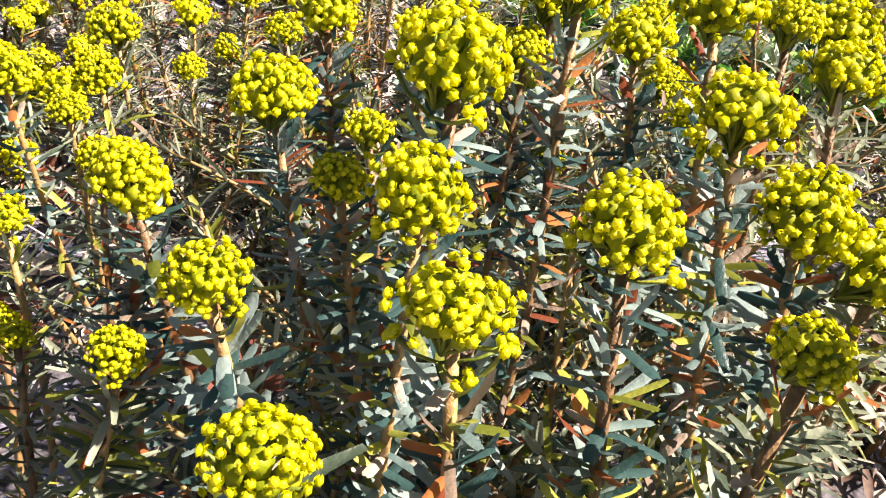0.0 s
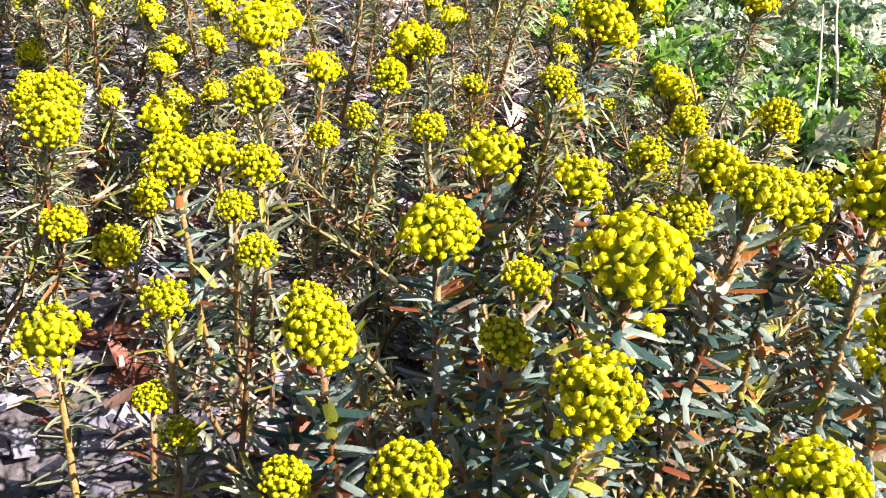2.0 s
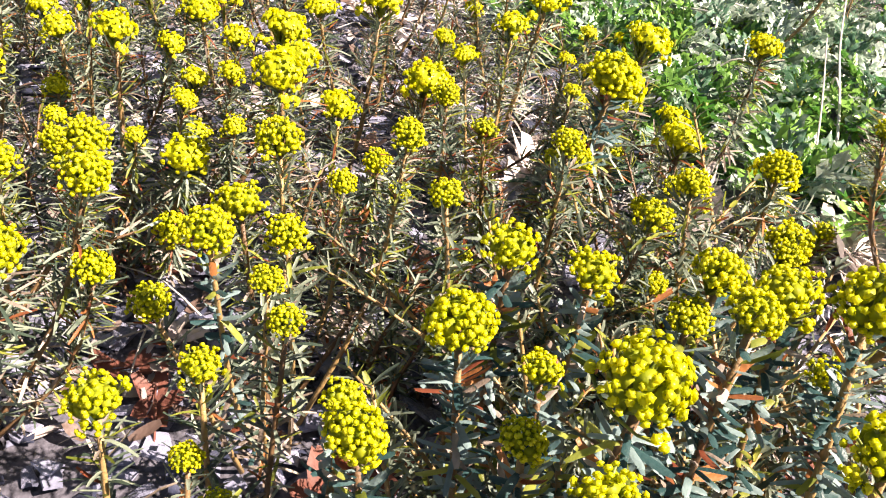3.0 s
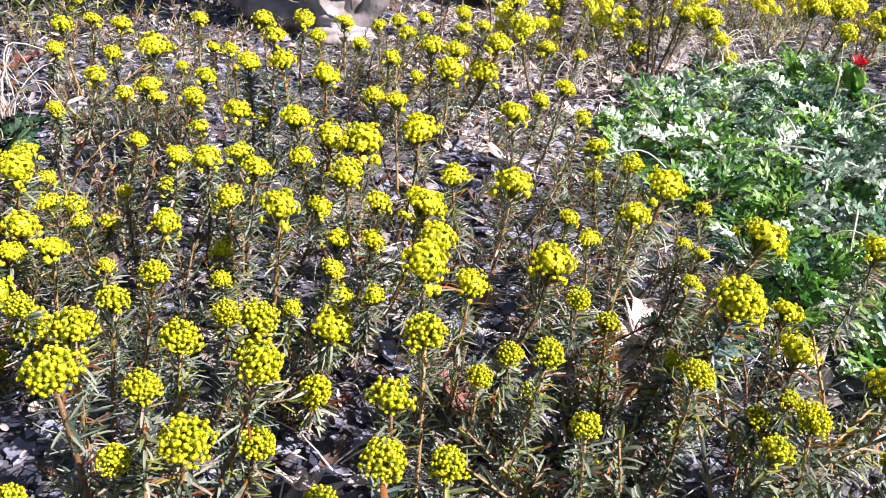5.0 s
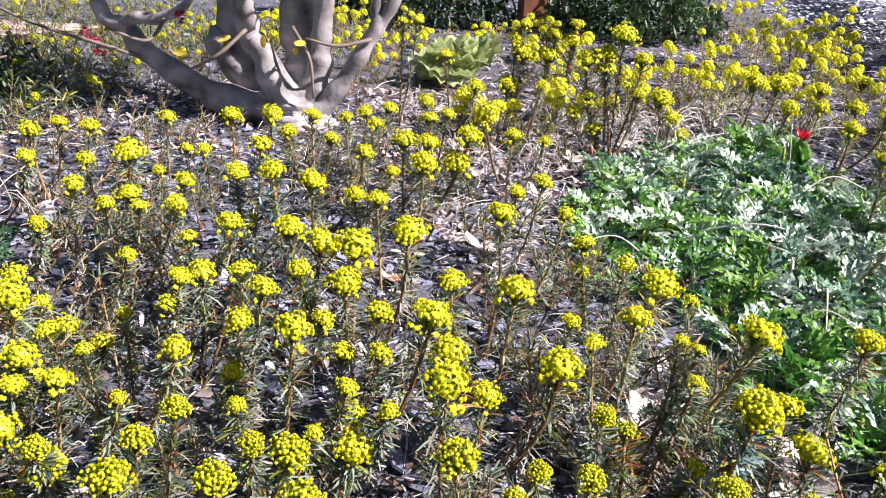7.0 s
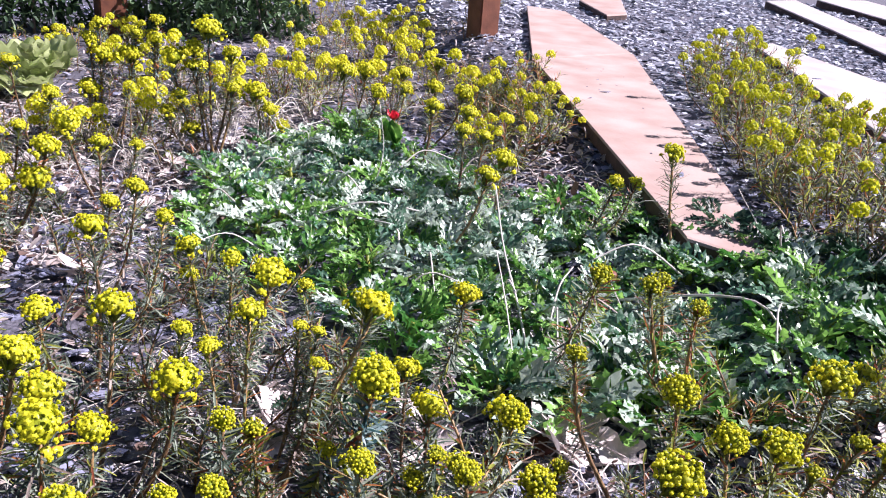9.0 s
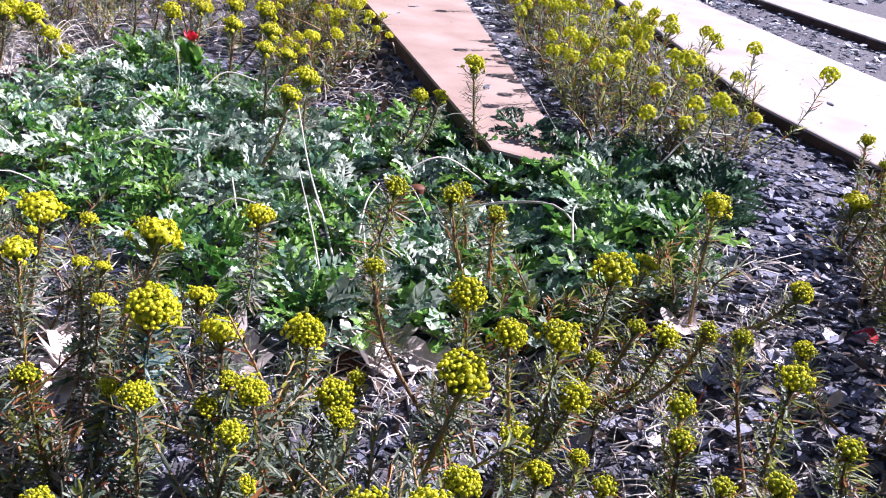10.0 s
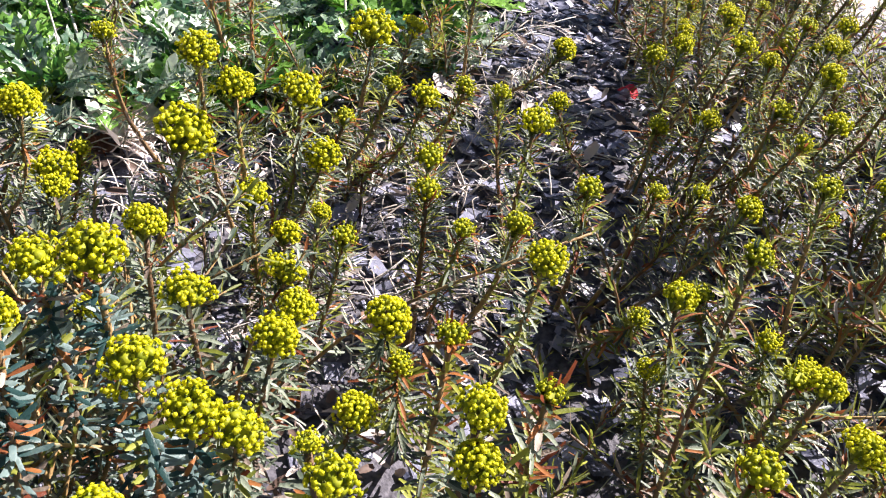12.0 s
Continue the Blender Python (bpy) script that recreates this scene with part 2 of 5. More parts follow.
# spots where the slate lies bare between the plants
BARE = [
    [(-0.15, 0.67), (-0.06, 0.67), (0.0, 0.64), (0.03, 0.58), (-0.1, 0.57)],
    [(-0.45, 0.75), (-0.39, 0.8), (-0.26, 0.79), (-0.19, 0.72), (-0.25, 0.68), (-0.37, 0.66)],
    [(-0.09, 0.78), (-0.04, 0.81), (0.0, 0.77), (-0.1, 0.73)],
    [(0.03, 1.03), (0.1, 1.07), (0.11, 0.98), (0.04, 0.95)],
    [(-0.69, 1.35), (-0.57, 1.37), (-0.47, 1.22), (-0.61, 1.26)],
    [(-0.02, 2.17), (0.16, 2.26), (0.17, 1.96), (0.0, 1.96)],
    [(0.45, 0.89), (0.55, 0.91), (0.57, 0.83), (0.49, 0.76), (0.43, 0.81)],
    [(0.85, 0.8), (1.04, 0.78), (0.87, 0.63), (0.79, 0.67)],
    [(1.43, 1.22), (1.6, 1.09), (1.29, 0.88), (1.16, 0.94)],
    [(-0.34, 2.62), (0.04, 2.62), (0.02, 3.25), (-0.42, 3.25)],
    [(-0.14, 0.67), (-0.05, 0.69), (0.01, 0.62), (0.03, 0.55), (-0.08, 0.52), (-0.18, 0.57)],
    [(0.81, 0.84), (0.99, 0.75), (0.77, 0.56), (0.66, 0.64)],
    [(0.55, 0.63), (0.64, 0.63), (0.56, 0.51), (0.5, 0.53)],
    [(1.12, 0.97), (1.32, 0.95), (1.0, 0.63), (0.9, 0.66)],
    [(0.52, 0.91), (0.57, 0.88), (0.52, 0.8), (0.48, 0.82)],
    [(0.64, 0.86), (0.76, 0.81), (0.66, 0.69), (0.58, 0.73)],
    [(1.2, 2.9), (1.5, 2.95), (1.6, 3.55), (1.38, 3.5)],
    [(0.36, 0.97), (0.5, 0.99), (0.7, 0.98), (0.66, 0.87), (0.45, 0.86)],
    [(0.17, 1.0), (0.3, 1.0), (0.34, 1.12), (0.2, 1.15)],
    [(0.2, 3.5), (0.9, 3.5), (0.98, 4.6), (0.1, 4.6)],
    [(-0.95, 4.0), (-0.02, 4.0), (-0.02, 4.7), (-0.95, 4.7)],
    [(-0.14, 0.70), (-0.02, 0.68), (0.05, 0.645), (0.075, 0.565), (-0.07, 0.545), (-0.16, 0.60)],
    [(-0.46, 0.77), (-0.36, 0.81), (-0.25, 0.72), (-0.24, 0.66), (-0.38, 0.65)],
    [(-0.10, 0.77), (-0.02, 0.855), (0.02, 0.77), (-0.02, 0.72), (-0.11, 0.72)],
    [(0.02, 1.08), (0.077, 1.13), (0.13, 1.03), (0.044, 0.97)],
    [(-0.22, 1.45), (-0.12, 1.46), (-0.15, 1.30)],
    [(0.85, 1.98), (1.14, 2.04), (1.17, 1.69), (0.85, 1.74)],
]


def clear(spots):
    return [p for p in spots if not any(inside(q, *p) for q in BARE)]


def clumped(spots, gaps=0.0, scale=9.0):
    """Only the spots of the fuller places: the bed grows in clumps, with slate between them."""
    return [p for p in spots if noise.noise((p[0] * scale, p[1] * scale, 3.1)) > gaps]


def step(a, b, v):
    u = np.clip((np.asarray(v, float) - a) / (b - a), 0, 1)
    return u * u * (3 - 2 * u)


def ground_z(x, y):
    """The lie of the bed: level, rising gently towards the boards."""
    x, y = np.asarray(x, float), np.asarray(y, float)
    w = step(0.78, 1.12, x - 0.18 * (y - 1.2)) * step(9.0, 5.0, y) * step(8.0, 5.0, x) * step(-1.5, -0.3, y)
    fine = 0.006 * np.sin(9.1 * x + 2.3 * np.sin(5.3 * y)) * np.sin(8.3 * y + 1.7) * step(12, 6, np.abs(x)) * step(12, 6, np.abs(y))
    return w * (0.064 + 0.035 * np.clip(y - 1.26, 0, 3)) + fine


# ---------------------------------------------------------------- ground
def build_ground():
    a = np.concatenate([-np.geomspace(300, 4, 16), np.linspace(-3.6, 6, 140), np.geomspace(6.4, 300, 16)])
    b = np.concatenate([-np.geomspace(300, 1.5, 16), np.linspace(-1.2, 7, 120), np.geomspace(7.4, 300, 16)])
    gx, gy = np.meshgrid(a, b, indexing="ij")
    v = np.stack([gx, gy, ground_z(gx, gy)], -1).reshape(-1, 3)
    nb = len(b)
    f = [(i * nb + j, (i + 1) * nb + j, (i + 1) * nb + j + 1, i * nb + j + 1) for i in range(len(a) - 1) for j in range(nb - 1)]
    bag = Bag()
    bag.add(v, f)
    return tagged(new("ground", bag.mesh("ground", [M_SOIL])), "dark soil under a mulch of broken slate", "ground", kind="structure")


ground = build_ground()


def chip_shape():
    """A flat broken flake of slate, one unit across."""
    k = int(rng.integers(4, 7))
    ang = np.sort(rng.uniform(0, 2 * np.pi, k)) if rng.random() < 0.3 else (np.arange(k) + rng.uniform(-0.3, 0.3, k)) * 2 * np.pi / k
    r = rng.uniform(0.32, 0.55, k)
    stretch = rng.uniform(0.55, 1.0)
    ring = np.stack([np.cos(ang) * r, np.sin(ang) * r * stretch], -1)
    thick = rng.uniform(0.04, 0.10)
    top = np.c_[ring * 0.93, np.full(k, thick) + rng.uniform(-0.02, 0.02, k)]
    low = np.c_[ring, np.zeros(k)]
    f = [tuple(range(k))] + [(j, k + j, k + (j + 1) % k, (j + 1) % k) for j in range(k)]
    return np.vstack([top, low]), f


CHIPS = [chip_shape() for _ in range(14)]


def build_chips():
    meshes = []
    for v, f in CHIPS[:8]:
        bag = Bag()
        bag.add(v, f)
        meshes.append(bag.mesh("slate_chip", [M_SLATE], smooth=False))
    # loose flakes nearest to the path of the camera, one by one
    near = [(-0.25, 0.55), (0.2, 0.62), (0.75, 0.55), (0.95, 0.85), (0.55, 1.05), (-0.05, 1.1), (-0.3, 0.9)]
    for n, (x, y) in enumerate(scatter(near, 290, 0.02)):
        size = 0.016 + 0.042 * rng.random() ** 1.4
        m = pose(x, y, float(ground_z(x, y)) + 0.004, rng.normal(0, 12), rng.normal(0, 9), rng.uniform(0, 360)) @ Matrix.Scale(size, 4)
        part("slate_chip", meshes[n % 8], ground, place=m)
    bed, path = Bag(), Bag()
    spans = [
        (bed, (-1.4, 1.5, 0.3, 2.7), 16000, 0.009, 0.044),
        (bed, (-2.2, 1.5, 2.5, 6.5), 3800, 0.020, 0.050),
        (bed, (0.7, 2.1, -0.05, 1.7), 11000, 0.009, 0.034),
        (path, (1.25, 3.4, 1.6, 4.2), 9000, 0.011, 0.036),
        (path, (1.5, 5.4, 2.4, 6.4), 14000, 0.024, 0.060),
    ]
    for bag, (x0, x1, y0, y1), count, small, large in spans:
        for v, f in CHIPS:
            n = count // len(CHIPS)
            x, y = rng.uniform(x0, x1, n), rng.uniform(y0, y1, n)
            a, spin, lean = rng.uniform(0, 6.283, n), rng.uniform(0, 6.283, n), np.abs(rng.normal(0, 0.30, n))
            size = small + (large - small) * rng.random(n) ** 1.6
            up = np.stack([np.sin(lean) * np.cos(a), np.sin(lean) * np.sin(a), np.cos(lean)], -1)
            e1 = unit(np.cross(up, np.stack([np.cos(spin), np.sin(spin), np.zeros(n)], -1)))
            e2 = np.cross(up, e1)
            place = np.stack([x, y, ground_z(x, y) + rng.uniform(-0.001, 0.011, n)], -1)
            w = v[None, :, :, None] * np.stack([e1, e2, up], 1)[:, None]
            bag.many(place[:, None] + size[:, None, None] * w.sum(2), f)
    tagged(new("slate_mulch", bed.mesh("slate_mulch", [M_SLATE], smooth=False)), "mulch of flat blue-grey slate flakes on the bed", "slate mulch", kind="stuff")
    tagged(new("lit_slate_gravel", path.mesh("lit_slate_gravel", [M_LIT_SLATE], smooth=False)), "blue-grey slate gravel of the path between boards, sun glints put into its colour", "gravel", kind="stuff")


build_chips()


# ---------------------------------------------------------------- boards
def board_top(y):
    return 0.098 + 0.035 * (y - 1.26)


def plank(corners, label, thick=0.036, z=None, face=M_PLANK):
    """A flat board from its plan outline, with a worn rounded rim."""
    thing = tagged(new("plank"), label, "plank", "boards laid across the slate")
    c = np.array(corners, float)
    mid = c.mean(0)
    k = len(c)
    tops = np.array([board_top(p[1]) if z is None else z for p in c])
    rings = []
    for inset, drop in ((0.012, 0.0), (0.004, 0.0015), (0.0, 0.006), (0.0, thick)):
        way = unit(mid - c)
        rings.append(np.c_[c + way * inset, tops - drop])
    v = np.vstack(rings)
    f = [tuple(range(k))] + [(r * k + j, (r + 1) * k + j, (r + 1) * k + (j + 1) % k, r * k + (j + 1) % k) for r in range(3) for j in range(k)]
    area = sum(c[j - 1][0] * c[j][1] - c[j][0] * c[j - 1][1] for j in range(k))
    if area < 0:
        f = [tuple(reversed(q)) for q in f]
    bag = Bag()
    # top and rim in the face colour, sides in the shade-dark one
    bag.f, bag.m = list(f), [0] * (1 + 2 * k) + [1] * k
    bag.v, bag.count = [v], len(v)
    part("board", bag.mesh("board", [face, M_PLANK_SHADE], smooth=False), thing)
    return thing


plank([(1.005, 1.345), (1.443, 2.883), (1.932, 3.018), (1.096, 1.200)], "pinkish weathered flat board lying among slate and spurge")
plank([(1.446, 2.900), (2.065, 4.266), (2.208, 4.110), (1.936, 3.036)], "pinkish weathered flat board continuing past a post")
plank([(1.66, 0.60), (1.70, 0.97), (1.80, 1.41), (2.03, 1.88), (2.48, 2.79), (2.70, 3.25), (2.86, 3.33), (2.69, 2.45), (2.51, 1.86), (2.39, 1.45), (2.30, 1.09), (2.22, 0.60)], "pale pink board with a thick edge, coloured dark for shade", thick=0.055, face=M_PLANK_PALE)
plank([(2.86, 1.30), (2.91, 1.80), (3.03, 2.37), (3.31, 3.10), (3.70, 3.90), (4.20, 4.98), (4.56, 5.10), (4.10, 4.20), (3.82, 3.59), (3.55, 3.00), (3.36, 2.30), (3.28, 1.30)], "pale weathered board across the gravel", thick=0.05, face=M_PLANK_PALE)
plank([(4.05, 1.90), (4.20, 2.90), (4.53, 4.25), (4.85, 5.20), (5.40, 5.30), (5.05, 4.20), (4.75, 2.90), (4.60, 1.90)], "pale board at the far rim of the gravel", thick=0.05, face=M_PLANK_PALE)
plank([(2.55, 4.59), (2.405, 4.025), (2.563, 4.092), (3.0, 4.9)], "far end of a pale board on gravel")
plank([(-2.95, 2.70), (-2.30, 2.86), (-1.85, 3.12), (-1.62, 3.45), (-2.2, 3.40), (-3.2, 3.10)], "pale pinkish board at the far rim of the bed", z=0.05)


def build_board_litter():
    # dark bits of slate lying on the boards
    meshes = []
    for v, f in CHIPS[8:11]:
        bag = Bag()
        bag.add(v, f)
        meshes.append(bag.mesh("slate_flake", [M_SLATE], smooth=False))
    spots = [(1.36, 2.33), (1.21, 1.66), (1.10, 1.36), (1.45, 2.4), (1.86, 1.05), (2.0, 1.35), (1.92, 0.78), (2.05, 1.62), (2.3, 2.2), (2.45, 2.6), (1.78, 0.95), (2.08, 1.12), (3.2, 2.4), (3.5, 3.1)]
    spots += [(x, y) for x, y in scatter([(1.68, 0.7), (2.2, 0.7), (2.45, 1.9), (2.85, 3.25), (2.68, 3.1), (1.95, 1.7)], 46, 0.03)]
    spots += [(x, y) for x, y in scatter([(1.12, 1.4), (1.9, 2.9), (1.5, 2.8)], 14, 0.03)]
    for n, (x, y) in enumerate(spots):
        size = rng.uniform(0.015, 0.045) if n < 14 else rng.uniform(0.004, 0.013)
        m = pose(x, y, board_top(y) + 0.0005, 2, 1, rng.uniform(0, 360)) @ Matrix.Diagonal((size, size * 0.5, size * 0.7, 1))
        tagged(part("slate_flake", meshes[n % 3], None, place=m), "dark slate flake lying on a board", "slate flake", "flakes on the boards")


build_board_litter()


# ---------------------------------------------------------------- spurge
def cyathium(bracts):
    """One flower: a cup with a five-pointed rim, one unit in radius, over two small bracts where it is seen from close by."""
    v, f, slots = [], [], []
    for side in (0, 1) if bracts else ():
        c = len(v)
        v.append((0, 0, -0.55))
        for a in np.linspace(-1.4, 1.4, 4):
            v.append((0.92 * math.cos(a + math.pi * side), 0.92 * math.sin(a + math.pi * side), -0.28 - 0.12 * math.cos(2 * a)))
        f += [(c, c + 1 + j, c + 2 + j) for j in range(3)]
        slots += [0] * 3
    c, n = len(v), 10
    v.append((0, 0, -0.75))
    for a in range(n):
        r, z = (1.0, 0.30) if a % 2 else (0.66, 0.46)
        v.append((r * math.cos(a * 0.6283), r * math.sin(a * 0.6283), z))
    v.append((0, 0, 0.78))
    f += [(c, c + 1 + (a + 1) % n, c + 1 + a) for a in range(n)]
    f += [(c + 1 + a, c + 1 + (a + 1) % n, c + 1 + n) for a in range(n)]
    slots += [0] * n + [1] * n
    return np.array(v, float), f, slots


FLOWERS = [cyathium(False), cyathium(True)]
GOLD = 2.399963


def set_flower(bag, at, face, size, close):
    """One flower on the bag, looking along face."""
    s = unit(np.cross(face, rng.normal(0, 1, 3)))
    b = np.cross(face, s)
    shape, faces, slots = FLOWERS[close]
    v = size * (shape[:, :1] * s + shape[:, 1:2] * b + shape[:, 2:] * face) + at
    bag.v.append(v)
    bag.f += [tuple(i + bag.count for i in p) for p in faces]
    bag.m += slots
    bag.count += len(v)


def head_mesh(flowers, reach, size, bract, name="flower_head", flat=1.0, loose=0.0, side_rays=0, close=True):
    """A rounded umbel packed with little flowers, 34 mm across, its origin at the middle of the dome."""
    bag = Bag()
    k = np.arange(flowers) + 0.5
    polar = np.arccos(np.clip(1 - k / flowers * (1 - math.cos(reach)), -1, 1)) + rng.normal(0, 0.05, flowers)
    turn = k * GOLD + rng.normal(0, 0.10, flowers)
    squash = np.array([rng.uniform(0.95, 1.08), rng.uniform(0.92, 1.04), flat])
    phase = rng.uniform(0, 6.28, 3)
    dirs = np.stack([np.sin(polar) * np.cos(turn), np.sin(polar) * np.sin(turn), np.cos(polar)], -1)
    # the clusters of the umbel show as soft bumps, with gaps between them where it is loose
    bump = np.sin(4.2 * dirs[:, 0] + phase[0]) * np.sin(4.6 * dirs[:, 1] + phase[1]) + 0.6 * np.sin(7 * dirs[:, 2] + phase[2] + 3 * turn)
    out = 0.0154 * (1 + (0.05 + 0.35 * loose) * bump + rng.normal(0, 0.03 + 0.12 * loose, flowers))
    root = np.array([0, 0, -0.0145])
    for n in range(flowers):
        at = dirs[n] * out[n] * squash
        set_flower(bag, at, unit(dirs[n] + rng.normal(0, 0.20, 3)), size * rng.uniform(0.82, 1.16), close)
        if n % 3 == 0:
            tv, tf = tube([root, root * 0.35 + at * 0.5, at * 0.97], [0.0008, 0.0006, 0.0009], 4)
            bag.add(tv, tf, 2)
    # green cups that carry the flowers
    for n in range(18):
        t = math.acos(1 - (n + 0.5) / 18 * (1 - math.cos(reach)))
        d = np.array([math.sin(t) * math.cos(n * GOLD), math.sin(t) * math.sin(n * GOLD), math.cos(t)])
        e1 = unit(np.cross(d, (0.3, 0.5, 0.81)))
        e2 = np.cross(d, e1)
        c = d * 0.0105 * squash
        ring = [c + (0.0046 if close else 0.0052) * (math.cos(w) * e1 + math.sin(w) * e2) + d * 0.001 for w in np.arange(6) * 1.0472]
        bag.add([c - d * 0.004, *ring, c + d * 0.0032], [(0, j % 6 + 1, j) for j in range(1, 7)] + [(7, j, j % 6 + 1) for j in range(1, 7)], 3)
    # small clusters on rays of their own below the dome
    for n in range(side_rays):
        t, a, r = rng.uniform(1.85, 2.25), rng.uniform(0, 6.28), rng.uniform(0.016, 0.020)
        d = np.array([math.sin(t) * math.cos(a), math.sin(t) * math.sin(a), math.cos(t)])
        c = d * r
        bag.add(*tube([root * 1.2, root * 0.6 + c * 0.6, c], [0.0007, 0.0006, 0.0009], 4), 2)
        for q in range(int(rng.integers(4, 8))):
            face = unit(np.array([d[0], d[1], 0.7]) + rng.normal(0, 0.6, 3))
            set_flower(bag, c + face * 0.0034, face, size * rng.uniform(0.8, 1.1), close)
    return bag.mesh(name, [bract, M_GLAND, M_RAY, M_CUP if close else M_BUD], smooth=close)


HEADS = [head_mesh(int(rng.integers(96, 114)), rng.uniform(1.75, 2.05), rng.uniform(0.0019, 0.0021), M_BRACT, flat=rng.uniform(0.88, 1.0), loose=rng.uniform(0, 0.25), side_rays=int(rng.integers(0, 3))) for _ in range(10)]
HEADS += [head_mesh(82, 1.7, 0.0021, M_BRACT, flat=0.85, loose=0.5, side_rays=3) for _ in range(4)]
FAR_HEADS = [head_mesh(int(rng.integers(72, 90)), rng.uniform(1.4, 1.8), rng.uniform(0.0021, 0.0024), M_BRACT, flat=rng.uniform(0.66, 0.92), loose=rng.uniform(0.1, 0.6), side_rays=int(rng.integers(2, 7)), close=False) for _ in range(12)]
BUDS = [head_mesh(44, 1.7, 0.0023, M_BUD, loose=0.2) for _ in range(4)]


def stem_leaves(bag, line, s, t0, t1, count, length, slots, droop=0.0, wide=0.0024, finger=False):
    """Leaves in a spiral along a stem line."""
    t = np.linspace(t0, t1, count) + rng.normal(0, 0.004, count)
    pos = np.array([np.interp(t, np.linspace(0, 1, len(line)), line[:, i]) for i in range(3)]).T
    axis = unit(line[-1] - line[0])
    e1 = unit(np.cross(axis, (0.3, 0.9, 0.1)))
    e2 = np.cross(axis, e1)
    a = np.arange(count) * GOLD + rng.normal(0, 0.25, count)
    rise = (0.15 + 0.85 * (t - t0) / (t1 - t0 + 1e-9)) * 0.75 + rng.normal(0, 0.22, count) - droop
    out = np.cos(a)[:, None] * e1 + np.sin(a)[:, None] * e2
    way = out + rise[:, None] * axis
    ln = length * max(s, 0.75) * rng.uniform(0.65, 1.2, count)
    bag.many(strap_leaves(pos, way, np.broadcast_to(axis, way.shape), ln, wide * rng.uniform(0.75, 1.3, count), rng.normal(0.02, 0.30, count), *((-0.35, FINGER) if finger else ())), LEAF_FACES, slots)


SPURGE_LABELS = ("yellow-headed spurge stem with narrow blue-green leaves", "tall spurge stem with a rounded yellow flower head", "small yellow spurge head on a reddish leafy stem")


# crowns from which several stems rise together
CROWNS = np.array([(0.16 * i + 0.08 * (j % 2) + 0.045 * math.sin(7.1 * i + 3.3 * j), 0.14 * j + 0.045 * math.sin(5.7 * i - 2.9 * j)) for i in range(-7, 12) for j in range(2, 20)])
CROWNS = np.array(clear(CROWNS.tolist()))


def crown_of(x, y):
    """The crown that a stem with its head at (x, y) grows from: the nearest one, a little towards -x."""
    return CROWNS[np.argmin((CROWNS[:, 0] - x + 0.03) ** 2 + (CROWNS[:, 1] - y) ** 2)]


